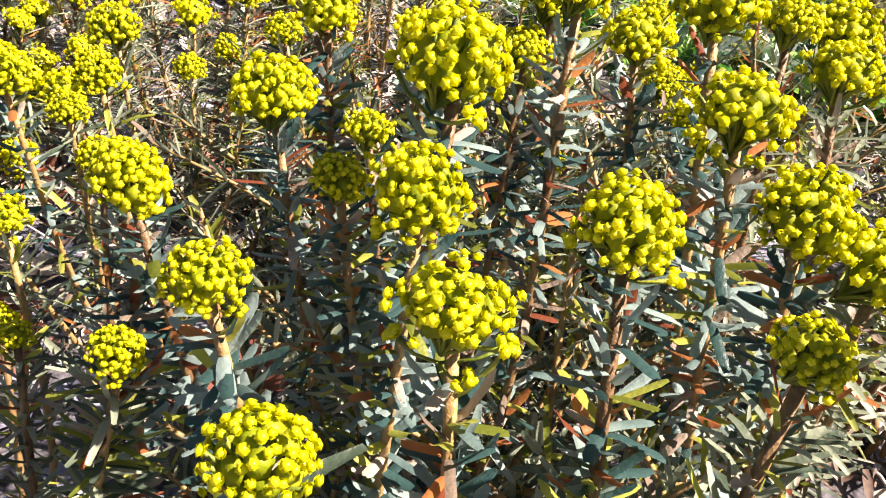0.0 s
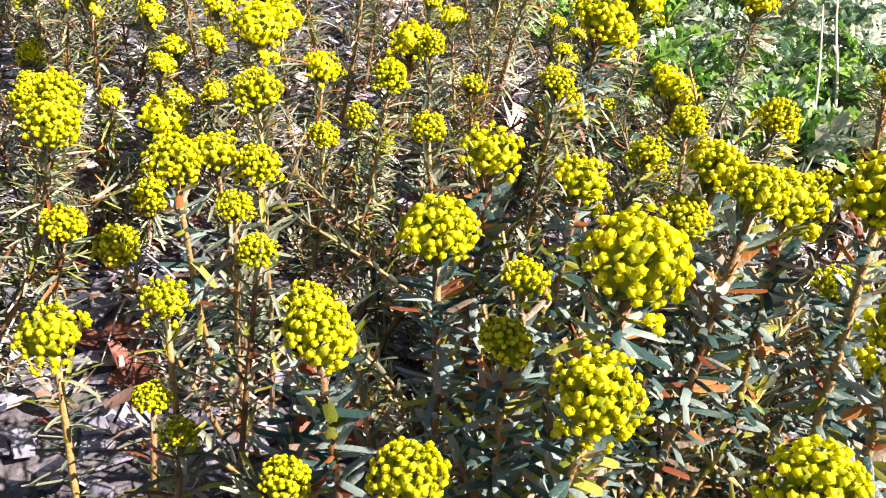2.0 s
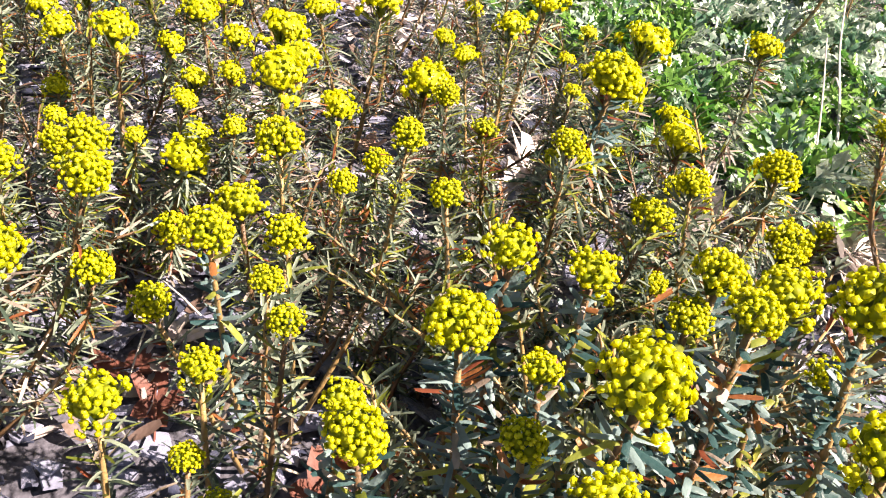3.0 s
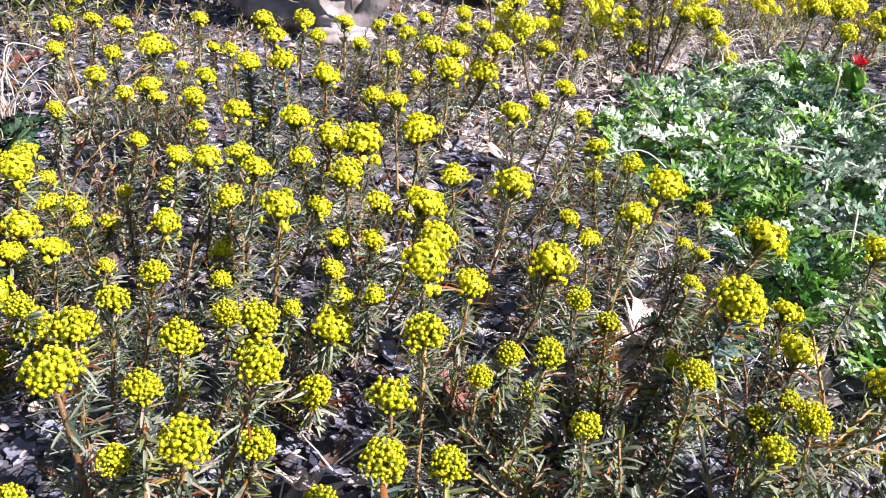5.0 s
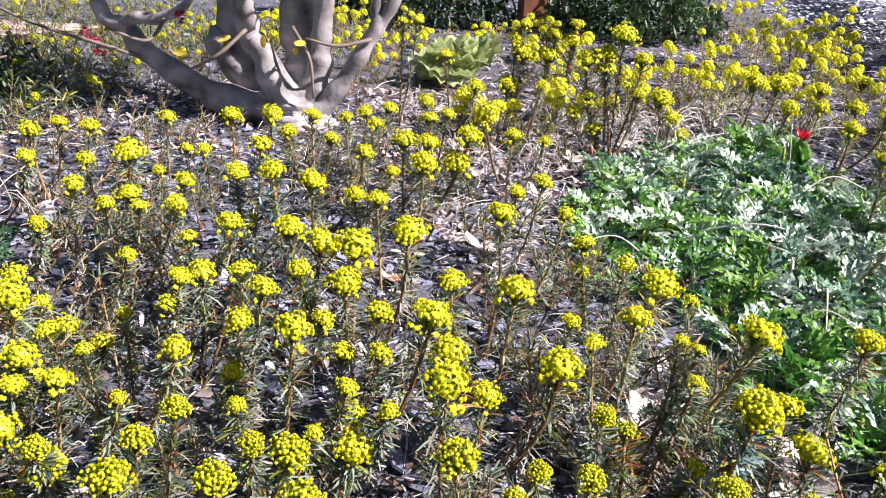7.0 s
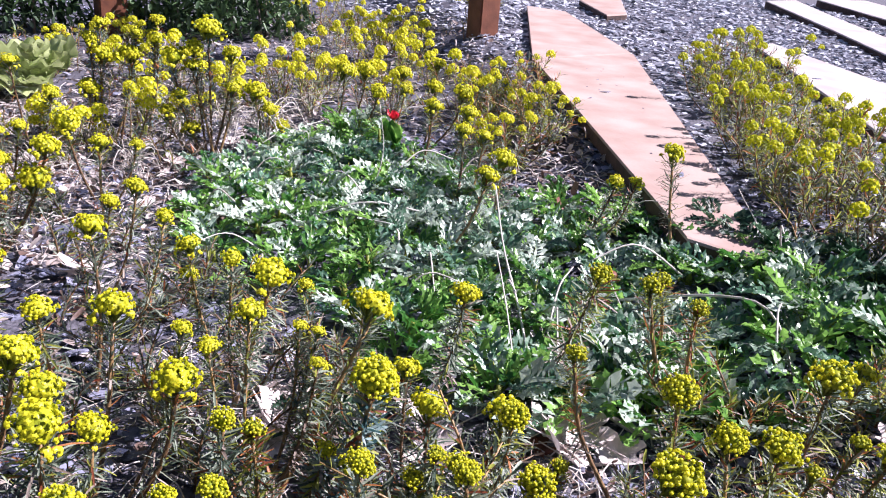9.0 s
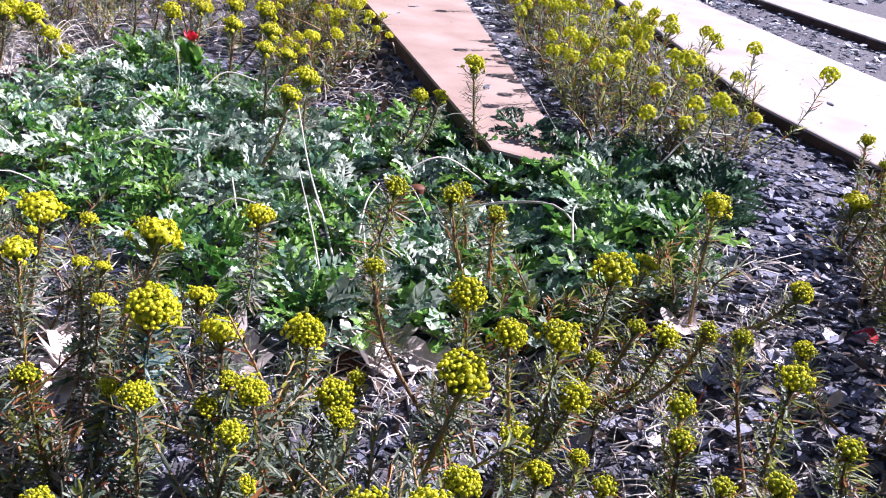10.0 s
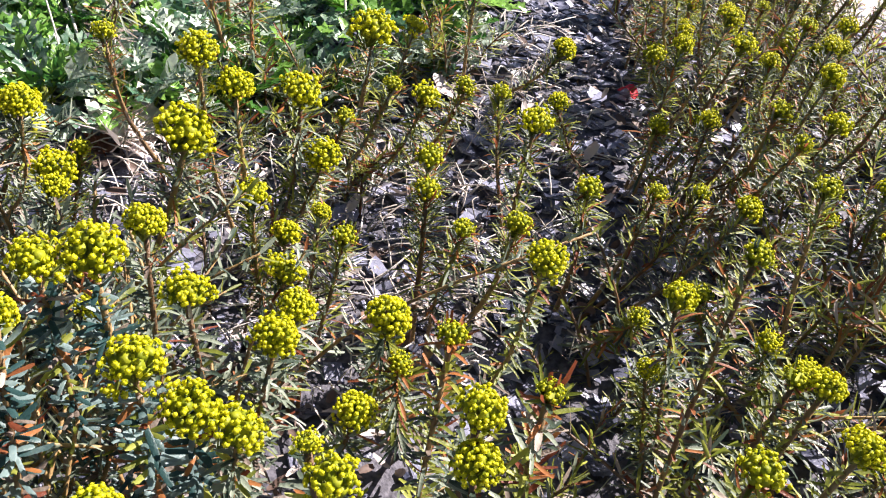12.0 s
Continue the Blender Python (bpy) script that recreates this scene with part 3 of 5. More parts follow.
def spurge(x, y, z, d, bud=False):
    """One flowering stem: the middle of its head at (x, y, z), the head d across."""
    s = min(max(d / 0.033, 0.30), 1.25) * (1.3 if bud and z < 0.25 else 1.0)
    near = z > 0.235
    lean = np.array(crown_of(x, y)) - (x, y)
    far = float(np.hypot(*lean)) + 1e-6
    lean = lean * min(0.9, (0.35 if y < 0.62 and x < 0.14 else 0.75) * z / far) + rng.normal(0, 0.008, 2)
    bx, by = x + lean[0], y + lean[1]
    bz = float(ground_z(bx, by)) - 0.006
    base, top = np.array([bx, by, bz]), np.array([x, y, z - 0.35 * d])
    top_rel = top - base
    mid = top_rel * 0.5 + np.array([(x - bx) * 0.18, (y - by) * 0.18, 0.0]) + rng.normal(0, 0.004, 3)
    line = curve_points([(0, 0, 0), mid, top_rel], 7)
    tip = unit(line[-1] - line[-3])
    length = float(np.linalg.norm(top_rel))
    thing = new("spurge")
    thing.location = base
    if bud:
        label = "budding spurge stem with a tuft of olive and reddish leaves"
    else:
        label = SPURGE_LABELS[1] if z > 0.2 else SPURGE_LABELS[2] if d < 0.024 else SPURGE_LABELS[0]
    tagged(thing, label, "spurge", "spurge plants of the bed")
    bag = Bag()
    bag.add(*tube(line, np.linspace(0.0026, 0.0019, 7) * max(s, 0.75), 6))
    part("stem", bag.mesh("stem", [M_STEM]), thing)
    leaves = Bag()
    finger = near and x < 0.335 and y > 0.33
    wide = 0.0029 if finger else 0.0021
    sparse = y < 0.62 and x < 0.14
    count = int(np.clip(length / (0.0019 if near else 0.0017 * s), 36, 60 if sparse else 150))
    slots = rng.choice([0, 1, 2, 3], count, p=([0.40, 0.42, 0.08, 0.10] if x > 0.42 and y < 0.85 else [0.66, 0.13, 0.05, 0.16]) if not bud else [0.3, 0.46, 0.14, 0.10])
    # the foot of a stem is bare, or carries a few withered leaves
    lower = int(count * 0.22)
    slots[:lower] = rng.choice([0, 3], lower, p=[0.35, 0.65])
    stem_leaves(leaves, line, s, 0.16 if finger else rng.uniform(0.22, 0.42), 0.97, count, 0.016 if near else 0.023, slots, 0.15, wide, finger)
    stem_leaves(leaves, line, s, 0.74, 0.98, 16 if sparse else 34, 0.018 if near else 0.024, rng.choice([0, 1, 2], 16 if sparse else 34, p=[0.78, 0.15, 0.07]), 0.22, wide, finger)
    if bud:
        tuft = np.vstack([line[-2], line[-1], line[-1] + tip * 0.004 * s])
        stem_leaves(leaves, tuft, s, 0.1, 0.95, 44, 0.017, rng.choice([0, 1, 2], 44, p=[0.08, 0.42, 0.50] if rng.random() < 0.45 else [0.14, 0.66, 0.20]), -0.05, 0.0018)
    part("foliage", leaves.mesh("foliage", [M_LEAF_BLUE if finger else M_LEAF, M_LEAF_OLIVE, M_LEAF_RED, M_LEAF_DRY]), thing)
    way = Vector(unit(tip + np.array([0.3, -0.1, 0.5]) + rng.normal(0, 0.2, 3))).to_track_quat("Z", "Y").to_matrix().to_4x4()
    grow = (0.95 if bud else 1.02 if near else 1.08) * d / 0.0345
    m = Matrix.Translation(Vector((x, y, z)) - Vector(base)) @ way @ pose(0, 0, 0, 0, 0, rng.uniform(0, 360)) @ Matrix.Scale(grow, 4)
    shapes = BUDS if bud else FAR_HEADS if y > 0.8 else HEADS
    part("flower_head", shapes[int(rng.integers(len(shapes)))], thing, place=m)


spurge(0.158, 0.408, 0.262, 0.0222)
spurge(0.187, 0.472, 0.259, 0.0290)
spurge(0.242, 0.410, 0.292, 0.0302)
spurge(0.204, 0.499, 0.278, 0.0225)
spurge(0.232, 0.379, 0.273, 0.0240)
spurge(0.189, 0.352, 0.270, 0.0176)
spurge(0.070, 0.504, 0.197, 0.0189)
spurge(0.237, 0.500, 0.269, 0.0220)
spurge(0.029, 0.484, 0.190, 0.0262)
spurge(0.218, 0.459, 0.251, 0.0168)
spurge(0.271, 0.345, 0.283, 0.0218)
spurge(0.211, 0.419, 0.255, 0.0171)
spurge(0.328, 0.465, 0.289, 0.0285)
spurge(0.278, 0.477, 0.288, 0.0205)
spurge(0.319, 0.683, 0.218, 0.0213)
spurge(0.295, 0.661, 0.206, 0.0207)
spurge(0.148, 0.395, 0.216, 0.0154)
spurge(0.069, 0.479, 0.164, 0.0154)
spurge(0.151, 0.427, 0.259, 0.0154)
spurge(0.237, 0.332, 0.275, 0.0216)
spurge(0.210, 0.288, 0.287, 0.0154)
spurge(0.315, 0.404, 0.279, 0.0258)
spurge(-0.525, 0.956, 0.193, 0.0326)
spurge(-0.462, 0.955, 0.183, 0.0374)
spurge(-0.479, 0.902, 0.130, 0.0349)
spurge(-0.430, 0.910, 0.137, 0.0377)
spurge(-0.370, 0.874, 0.137, 0.0300)
spurge(-0.417, 0.872, 0.127, 0.0273)
spurge(-0.400, 0.791, 0.161, 0.0328)
spurge(-0.410, 1.039, 0.085, 0.0258)
spurge(-0.461, 1.044, 0.098, 0.0290)
spurge(-0.248, 0.888, 0.181, 0.0276)
spurge(-0.280, 0.981, 0.213, 0.0249)
spurge(-0.307, 1.102, 0.161, 0.0322)
spurge(-0.193, 0.918, 0.202, 0.0266)
spurge(-0.130, 0.892, 0.213, 0.0357)
spurge(-0.224, 1.014, 0.211, 0.0286)
spurge(-0.183, 0.962, 0.218, 0.0269)
spurge(-0.176, 1.077, 0.189, 0.0269)
spurge(-0.132, 1.014, 0.158, 0.0255)
spurge(-0.210, 1.155, 0.207, 0.0395)
spurge(-0.290, 1.158, 0.206, 0.0329)
spurge(-0.189, 1.228, 0.160, 0.0424)
spurge(-0.132, 1.187, 0.176, 0.0498)
spurge(-0.122, 1.082, 0.175, 0.0370)
spurge(-0.176, 0.854, 0.146, 0.0189)
spurge(-0.202, 0.780, 0.188, 0.0251)
spurge(-0.223, 0.748, 0.176, 0.0270)
spurge(-0.392, 0.811, 0.120, 0.0330)
spurge(-0.325, 0.769, 0.118, 0.0375)
spurge(-0.203, 0.666, 0.204, 0.0323)
spurge(-0.435, 0.774, 0.099, 0.0168)
spurge(-0.385, 0.784, 0.056, 0.0259)
spurge(-0.175, 0.603, 0.214, 0.0356)
spurge(-0.134, 0.637, 0.185, 0.0255)
spurge(-0.139, 0.703, 0.183, 0.0305)
spurge(-0.134, 0.774, 0.165, 0.0224)
spurge(-0.091, 0.742, 0.186, 0.0316)
spurge(-0.062, 0.675, 0.195, 0.0343)
spurge(-0.078, 0.910, 0.113, 0.0280)
spurge(-0.056, 0.826, 0.133, 0.0342)
spurge(-0.064, 0.798, 0.078, 0.0291)
spurge(-0.060, 0.659, 0.132, 0.0266)
spurge(-0.076, 0.589, 0.190, 0.0342)
spurge(-0.130, 0.588, 0.162, 0.0214)
spurge(-0.035, 0.895, 0.130, 0.0203)
spurge(-0.105, 0.995, 0.129, 0.0286)
spurge(-0.057, 0.967, 0.153, 0.0241)
spurge(-0.073, 1.044, 0.160, 0.0284)
spurge(-0.007, 0.986, 0.192, 0.0427)
spurge(0.020, 0.923, 0.189, 0.0360)
spurge(0.027, 0.832, 0.210, 0.0393)
spurge(0.059, 0.903, 0.155, 0.0301)
spurge(0.045, 0.752, 0.192, 0.0314)
spurge(0.035, 0.685, 0.176, 0.0312)
spurge(0.063, 0.552, 0.239, 0.0251)
spurge(0.097, 0.567, 0.231, 0.0209)
spurge(0.092, 0.738, 0.169, 0.0199)
spurge(0.134, 0.732, 0.168, 0.0154)
spurge(0.143, 0.693, 0.231, 0.0213)
spurge(0.160, 0.794, 0.218, 0.0202)
spurge(0.132, 0.955, 0.164, 0.0423)
spurge(0.165, 0.979, 0.182, 0.0227)
spurge(0.143, 1.018, 0.185, 0.0213)
spurge(0.207, 0.993, 0.210, 0.0291)
spurge(0.239, 1.065, 0.217, 0.0417)
spurge(0.202, 1.098, 0.224, 0.0223)
spurge(0.164, 1.228, 0.190, 0.0298)
spurge(0.080, 1.014, 0.218, 0.0364)
spurge(0.004, 1.093, 0.183, 0.0315)
spurge(-0.070, 1.238, 0.181, 0.0466)
spurge(0.052, 1.256, 0.213, 0.0368)
spurge(0.108, 1.446, 0.200, 0.0295)
spurge(0.140, 1.299, 0.204, 0.0239)
spurge(-0.050, 1.686, 0.143, 0.0563)
spurge(0.274, 0.777, 0.248, 0.0371)
spurge(-0.147, 1.418, 0.158, 0.0350)
spurge(-0.185, 1.425, 0.160, 0.0319)
spurge(-0.102, 1.616, 0.161, 0.0473)
spurge(-0.151, 1.701, 0.175, 0.0435)
spurge(-0.105, 1.708, 0.172, 0.0414)
spurge(-0.028, 1.693, 0.196, 0.0423)
spurge(-0.013, 1.974, 0.167, 0.0566)
spurge(-0.304, 1.232, 0.249, 0.0321)
spurge(-0.253, 1.225, 0.258, 0.0329)
spurge(-0.217, 1.288, 0.225, 0.0395)
spurge(-0.580, 1.477, 0.182, 0.0483)
spurge(-0.288, 1.287, 0.272, 0.0283)
spurge(0.242, 0.693, 0.234, 0.0204)
spurge(0.413, 0.799, 0.178, 0.0276)
spurge(0.441, 0.995, 0.207, 0.0301)
spurge(0.172, 0.622, 0.231, 0.0178)
spurge(0.335, 0.994, 0.203, 0.0442)
spurge(0.283, 0.802, 0.234, 0.0368)
spurge(0.363, 0.952, 0.147, 0.0295)
spurge(0.342, 0.826, 0.183, 0.0328)
spurge(0.427, 0.840, 0.153, 0.0370)
spurge(0.253, 0.735, 0.203, 0.0232)
spurge(0.335, 0.734, 0.185, 0.0248)
spurge(0.312, 0.778, 0.146, 0.0192)
spurge(0.311, 0.703, 0.172, 0.0206)
spurge(0.413, 0.743, 0.147, 0.0320)
spurge(0.469, 0.640, 0.217, 0.0393)
spurge(0.533, 0.731, 0.227, 0.0307)
spurge(0.511, 0.641, 0.242, 0.0286)
spurge(0.580, 0.655, 0.213, 0.0329)
spurge(0.603, 0.652, 0.148, 0.0305)
spurge(0.759, 0.776, 0.182, 0.0440)
spurge(0.868, 0.829, 0.143, 0.0281)
spurge(0.764, 0.694, 0.143, 0.0293)
spurge(0.529, 0.895, 0.174, 0.0269, True)
spurge(0.934, 0.801, 0.224, 0.0339)
spurge(0.588, 0.963, 0.231, 0.0307, True)
spurge(1.005, 1.425, 0.232, 0.0367)
spurge(0.315, 0.503, 0.265, 0.0265)
spurge(0.277, 0.435, 0.302, 0.0174)
spurge(0.269, 0.469, 0.274, 0.0169)
spurge(0.353, 0.430, 0.279, 0.0221)
spurge(0.393, 0.419, 0.237, 0.0253)
spurge(0.420, 0.438, 0.228, 0.0217)
spurge(0.469, 0.517, 0.176, 0.0259)
spurge(0.494, 0.442, 0.178, 0.0281)
spurge(0.504, 0.609, 0.168, 0.0260)
spurge(0.539, 0.613, 0.115, 0.0235)
spurge(0.554, 0.378, 0.242, 0.0252)
spurge(0.634, 0.325, 0.211, 0.0224)
spurge(0.725, 0.528, 0.209, 0.0287)
spurge(0.979, 0.692, 0.150, 0.0267)
spurge(1.072, 0.641, 0.244, 0.0326)
spurge(0.327, 0.384, 0.261, 0.0255)
spurge(0.340, 0.369, 0.253, 0.0245)
spurge(0.297, 0.319, 0.273, 0.0154)
spurge(0.365, 0.491, 0.273, 0.0216)
spurge(-0.524, 0.895, 0.154, 0.0238)
spurge(-0.543, 0.867, 0.154, 0.0221)
spurge(-0.484, 0.843, 0.154, 0.0165)
spurge(-0.526, 1.058, 0.154, 0.0290)
spurge(-0.458, 1.000, 0.154, 0.0190)
spurge(-0.358, 0.909, 0.154, 0.0183)
spurge(-0.414, 0.939, 0.154, 0.0242)
spurge(-0.315, 1.021, 0.154, 0.0255)
spurge(-0.316, 1.294, 0.154, 0.0315)
spurge(-0.196, 0.900, 0.154, 0.0199)
spurge(-0.316, 0.749, 0.154, 0.0231)
spurge(-0.329, 0.696, 0.154, 0.0183)
spurge(-0.090, 0.815, 0.154, 0.0154)
spurge(-0.077, 0.892, 0.154, 0.0213)
spurge(-0.454, 0.780, 0.154, 0.0199)
spurge(-0.293, 0.567, 0.154, 0.0281)
spurge(-0.207, 0.536, 0.154, 0.0223)
spurge(-0.178, 0.546, 0.154, 0.0206)
spurge(0.164, 1.228, 0.154, 0.0217)
spurge(0.069, 1.522, 0.154, 0.0272)
spurge(0.298, 1.165, 0.154, 0.0186)
spurge(0.287, 1.039, 0.154, 0.0178)
spurge(0.276, 0.962, 0.154, 0.0154)
spurge(0.179, 0.678, 0.154, 0.0218, True)
spurge(-0.356, 0.994, 0.154, 0.0165)
spurge(-0.284, 0.834, 0.154, 0.0167)
spurge(-0.424, 1.144, 0.154, 0.0213)
spurge(-0.372, 1.215, 0.154, 0.0238)
spurge(-0.526, 1.358, 0.154, 0.0378)
spurge(-0.539, 1.310, 0.154, 0.0279)
spurge(-0.627, 1.376, 0.154, 0.0333)
spurge(-0.676, 1.505, 0.154, 0.0302)
spurge(-0.861, 1.642, 0.154, 0.0378)
spurge(-0.839, 1.709, 0.154, 0.0322)
spurge(-0.767, 1.694, 0.154, 0.0361)
spurge(-0.661, 1.810, 0.154, 0.0330)
spurge(-0.542, 1.859, 0.154, 0.0406)
spurge(-0.465, 1.891, 0.154, 0.0433)
spurge(-0.396, 1.778, 0.154, 0.0315)
spurge(-0.777, 1.495, 0.154, 0.0284)
spurge(-0.594, 1.219, 0.154, 0.0216)
spurge(-0.792, 1.312, 0.154, 0.0237)
spurge(-0.798, 1.291, 0.154, 0.0252)
spurge(-0.882, 1.284, 0.154, 0.0326)
spurge(-0.739, 1.184, 0.154, 0.0232)
spurge(-0.539, 1.611, 0.154, 0.0252)
spurge(-0.507, 1.616, 0.154, 0.0272)
spurge(-0.532, 1.478, 0.154, 0.0213)
spurge(-0.469, 1.436, 0.154, 0.0337)
spurge(-0.441, 1.336, 0.154, 0.0315)
spurge(-0.487, 1.313, 0.154, 0.0242)
spurge(-0.300, 1.747, 0.154, 0.0307)
spurge(-0.279, 1.967, 0.154, 0.0342)
spurge(-0.234, 2.022, 0.154, 0.0349)
spurge(-0.239, 1.879, 0.154, 0.0325)
spurge(-0.311, 1.921, 0.154, 0.0287)
spurge(-0.220, 1.677, 0.154, 0.0333)
spurge(-0.150, 1.576, 0.154, 0.0252)
spurge(0.049, 1.861, 0.154, 0.0399)
spurge(0.115, 1.849, 0.154, 0.0262)
spurge(-0.063, 2.320, 0.154, 0.0417)
spurge(-0.136, 1.961, 0.154, 0.0358)
spurge(-0.101, 2.009, 0.154, 0.0340)
spurge(-0.164, 2.124, 0.154, 0.0388)
spurge(-0.382, 1.910, 0.154, 0.0384)
spurge(0.267, 0.948, 0.168, 0.0154)
spurge(0.265, 1.030, 0.168, 0.0168)
spurge(0.189, 0.847, 0.168, 0.0238, True)
spurge(0.112, 0.776, 0.168, 0.0206)
spurge(0.244, 0.806, 0.168, 0.0160)
spurge(0.291, 0.825, 0.168, 0.0197, True)
spurge(0.332, 0.776, 0.168, 0.0162)
spurge(0.392, 0.690, 0.168, 0.0200)
spurge(0.638, 0.668, 0.168, 0.0202, True)
spurge(0.777, 0.657, 0.168, 0.0242, True)
spurge(0.715, 0.693, 0.168, 0.0217, True)
spurge(0.658, 0.578, 0.168, 0.0276, True)
spurge(0.720, 1.043, 0.168, 0.0332, True)
spurge(0.742, 0.973, 0.168, 0.0283, True)
spurge(0.924, 1.470, 0.168, 0.0290)
spurge(0.956, 1.453, 0.168, 0.0270)
spurge(0.774, 1.632, 0.168, 0.0487)
spurge(0.697, 1.532, 0.168, 0.0402)
spurge(0.927, 2.243, 0.168, 0.0529)
spurge(0.854, 2.017, 0.168, 0.0476)
spurge(0.780, 1.859, 0.168, 0.0412)
spurge(0.805, 1.806, 0.168, 0.0357)
spurge(0.788, 2.085, 0.168, 0.0456)
spurge(0.876, 2.320, 0.168, 0.0449)
spurge(1.007, 2.668, 0.168, 0.0519)
spurge(0.699, 2.257, 0.168, 0.0480)
spurge(0.683, 2.545, 0.168, 0.0644)
spurge(0.753, 2.572, 0.168, 0.0641)
spurge(0.855, 2.527, 0.168, 0.0451)
spurge(0.781, 2.288, 0.168, 0.0378)
spurge(0.865, 0.605, 0.154, 0.0211)
spurge(0.918, 0.518, 0.154, 0.0259, True)
spurge(0.970, 0.496, 0.154, 0.0265, True)
spurge(1.068, 0.456, 0.154, 0.0305, True)
spurge(1.165, 0.651, 0.154, 0.0291)
spurge(1.063, 0.622, 0.154, 0.0337, True)
spurge(1.211, 0.612, 0.154, 0.0365, True)
spurge(1.268, 0.557, 0.154, 0.0440, True)
spurge(1.280, 0.517, 0.154, 0.0325, True)
spurge(1.305, 0.837, 0.154, 0.0428)
spurge(1.539, 0.857, 0.154, 0.0336)
spurge(1.555, 0.753, 0.154, 0.0279)
spurge(1.597, 0.724, 0.154, 0.0336)
spurge(1.536, 0.659, 0.154, 0.0265)
spurge(0.918, 0.333, 0.154, 0.0251, True)
spurge(0.624, 0.322, 0.154, 0.0154)
spurge(0.722, 0.284, 0.154, 0.0181)
spurge(0.715, 0.251, 0.154, 0.0232)
spurge(0.763, 0.484, 0.154, 0.0273, True)
spurge(0.812, 0.445, 0.154, 0.0225, True)
spurge(0.850, 0.423, 0.154, 0.0203, True)
spurge(0.668, 0.482, 0.154, 0.0274, True)
spurge(0.627, 0.503, 0.154, 0.0202, True)
spurge(0.638, 0.557, 0.154, 0.0260, True)
spurge(0.543, 0.546, 0.154, 0.0216, True)
spurge(0.547, 0.580, 0.154, 0.0154)
spurge(0.823, 0.647, 0.154, 0.0234, True)
spurge(0.767, 1.086, 0.154, 0.0294, True)
spurge(0.491, 0.423, 0.154, 0.0199, True)
spurge(0.444, 0.409, 0.154, 0.0252)
spurge(0.312, 0.623, 0.154, 0.0154)
spurge(0.305, 0.665, 0.154, 0.0171)
spurge(0.437, 0.750, 0.154, 0.0186, True)
spurge(0.287, 2.268, 0.312, 0.0644)
spurge(0.340, 2.268, 0.256, 0.0505)
spurge(0.206, 2.268, 0.246, 0.0644)
spurge(0.189, 2.268, 0.122, 0.0388)
spurge(0.218, 2.268, 0.160, 0.0384)
spurge(0.242, 2.268, 0.080, 0.0417)
spurge(0.340, 2.268, 0.176, 0.0433)
spurge(0.393, 2.268, 0.167, 0.0566)
spurge(0.428, 2.268, 0.122, 0.0407)
spurge(0.456, 2.268, 0.083, 0.0354)
spurge(0.255, 2.268, 0.270, 0.0454)
spurge(0.248, 2.268, 0.230, 0.0378)
spurge(0.115, 2.450, 0.223, 0.0591)
spurge(0.175, 2.450, 0.263, 0.0496)
spurge(0.024, 2.450, 0.260, 0.0444)
spurge(0.014, 2.450, 0.140, 0.0514)
spurge(0.049, 2.450, 0.225, 0.0535)
spurge(0.130, 2.450, 0.274, 0.0379)
spurge(0.183, 2.450, 0.307, 0.0377)
spurge(0.049, 2.450, 0.297, 0.0351)
spurge(-0.078, 2.450, 0.049, 0.0644)
spurge(0.028, 2.450, 0.049, 0.0402)
spurge(-0.239, 2.450, 0.287, 0.0361)
spurge(-0.277, 2.450, 0.284, 0.0332)
spurge(-0.158, 2.450, 0.203, 0.0393)
spurge(0.376, 0.278, 0.326, 0.0185)
spurge(0.367, 0.268, 0.315, 0.0175)
spurge(0.329, 0.309, 0.314, 0.0100)
spurge(0.330, 0.296, 0.308, 0.0185)
spurge(0.462, 0.208, 0.298, 0.0205, True)
spurge(0.544, 0.188, 0.268, 0.0215)
spurge(0.397, 0.267, 0.331, 0.0125, True)
spurge(0.414, 0.326, 0.301, 0.0155, True)
spurge(0.563, 0.272, 0.313, 0.0175, True)
spurge(0.551, 0.215, 0.280, 0.0175)
spurge(0.547, 0.227, 0.277, 0.0145, True)
spurge(0.716, 0.380, 0.107, 0.0200, True)
spurge(0.744, 0.350, 0.139, 0.0200, True)
spurge(0.020, 0.570, 0.179, 0.0215)
spurge(0.107, 0.520, 0.215, 0.0165)
spurge(0.098, 0.525, 0.233, 0.0150)
spurge(0.101, 0.432, 0.194, 0.0120)
spurge(0.331, 0.479, 0.244, 0.0170)


# ---------------------------------------------------------------- rest of the spurge: far stems and leafy shoots
def simple_head(bag, x, y, z, d, tones=(0, 6)):
    """A far head: a loose dome of small cupped flowers."""
    n = 32
    k = np.arange(n) + 0.5
    polar = np.arccos(1 - k / n * 1.35)
    ang = k * GOLD + rng.uniform(0, 6)
    dirs = np.stack([np.sin(polar) * np.cos(ang), np.sin(polar) * np.sin(ang), np.cos(polar)], -1)
    side = unit(np.cross(dirs, rng.normal(0, 1, 3)))
    other = np.cross(dirs, side)
    c = np.array([x, y, z]) + dirs * (d * 0.42 * rng.uniform(0.85, 1.12, n))[:, None]
    r = d * 0.14
    ring = [c - dirs * r * 0.25] + [c + r * (math.cos(a) * side + math.sin(a) * other) + dirs * r * 0.35 for a in np.arange(5) * 1.2566]
    bag.many(np.stack(ring, 1), [(0, j, j % 5 + 1) for j in range(1, 6)], rng.choice(tones, n))


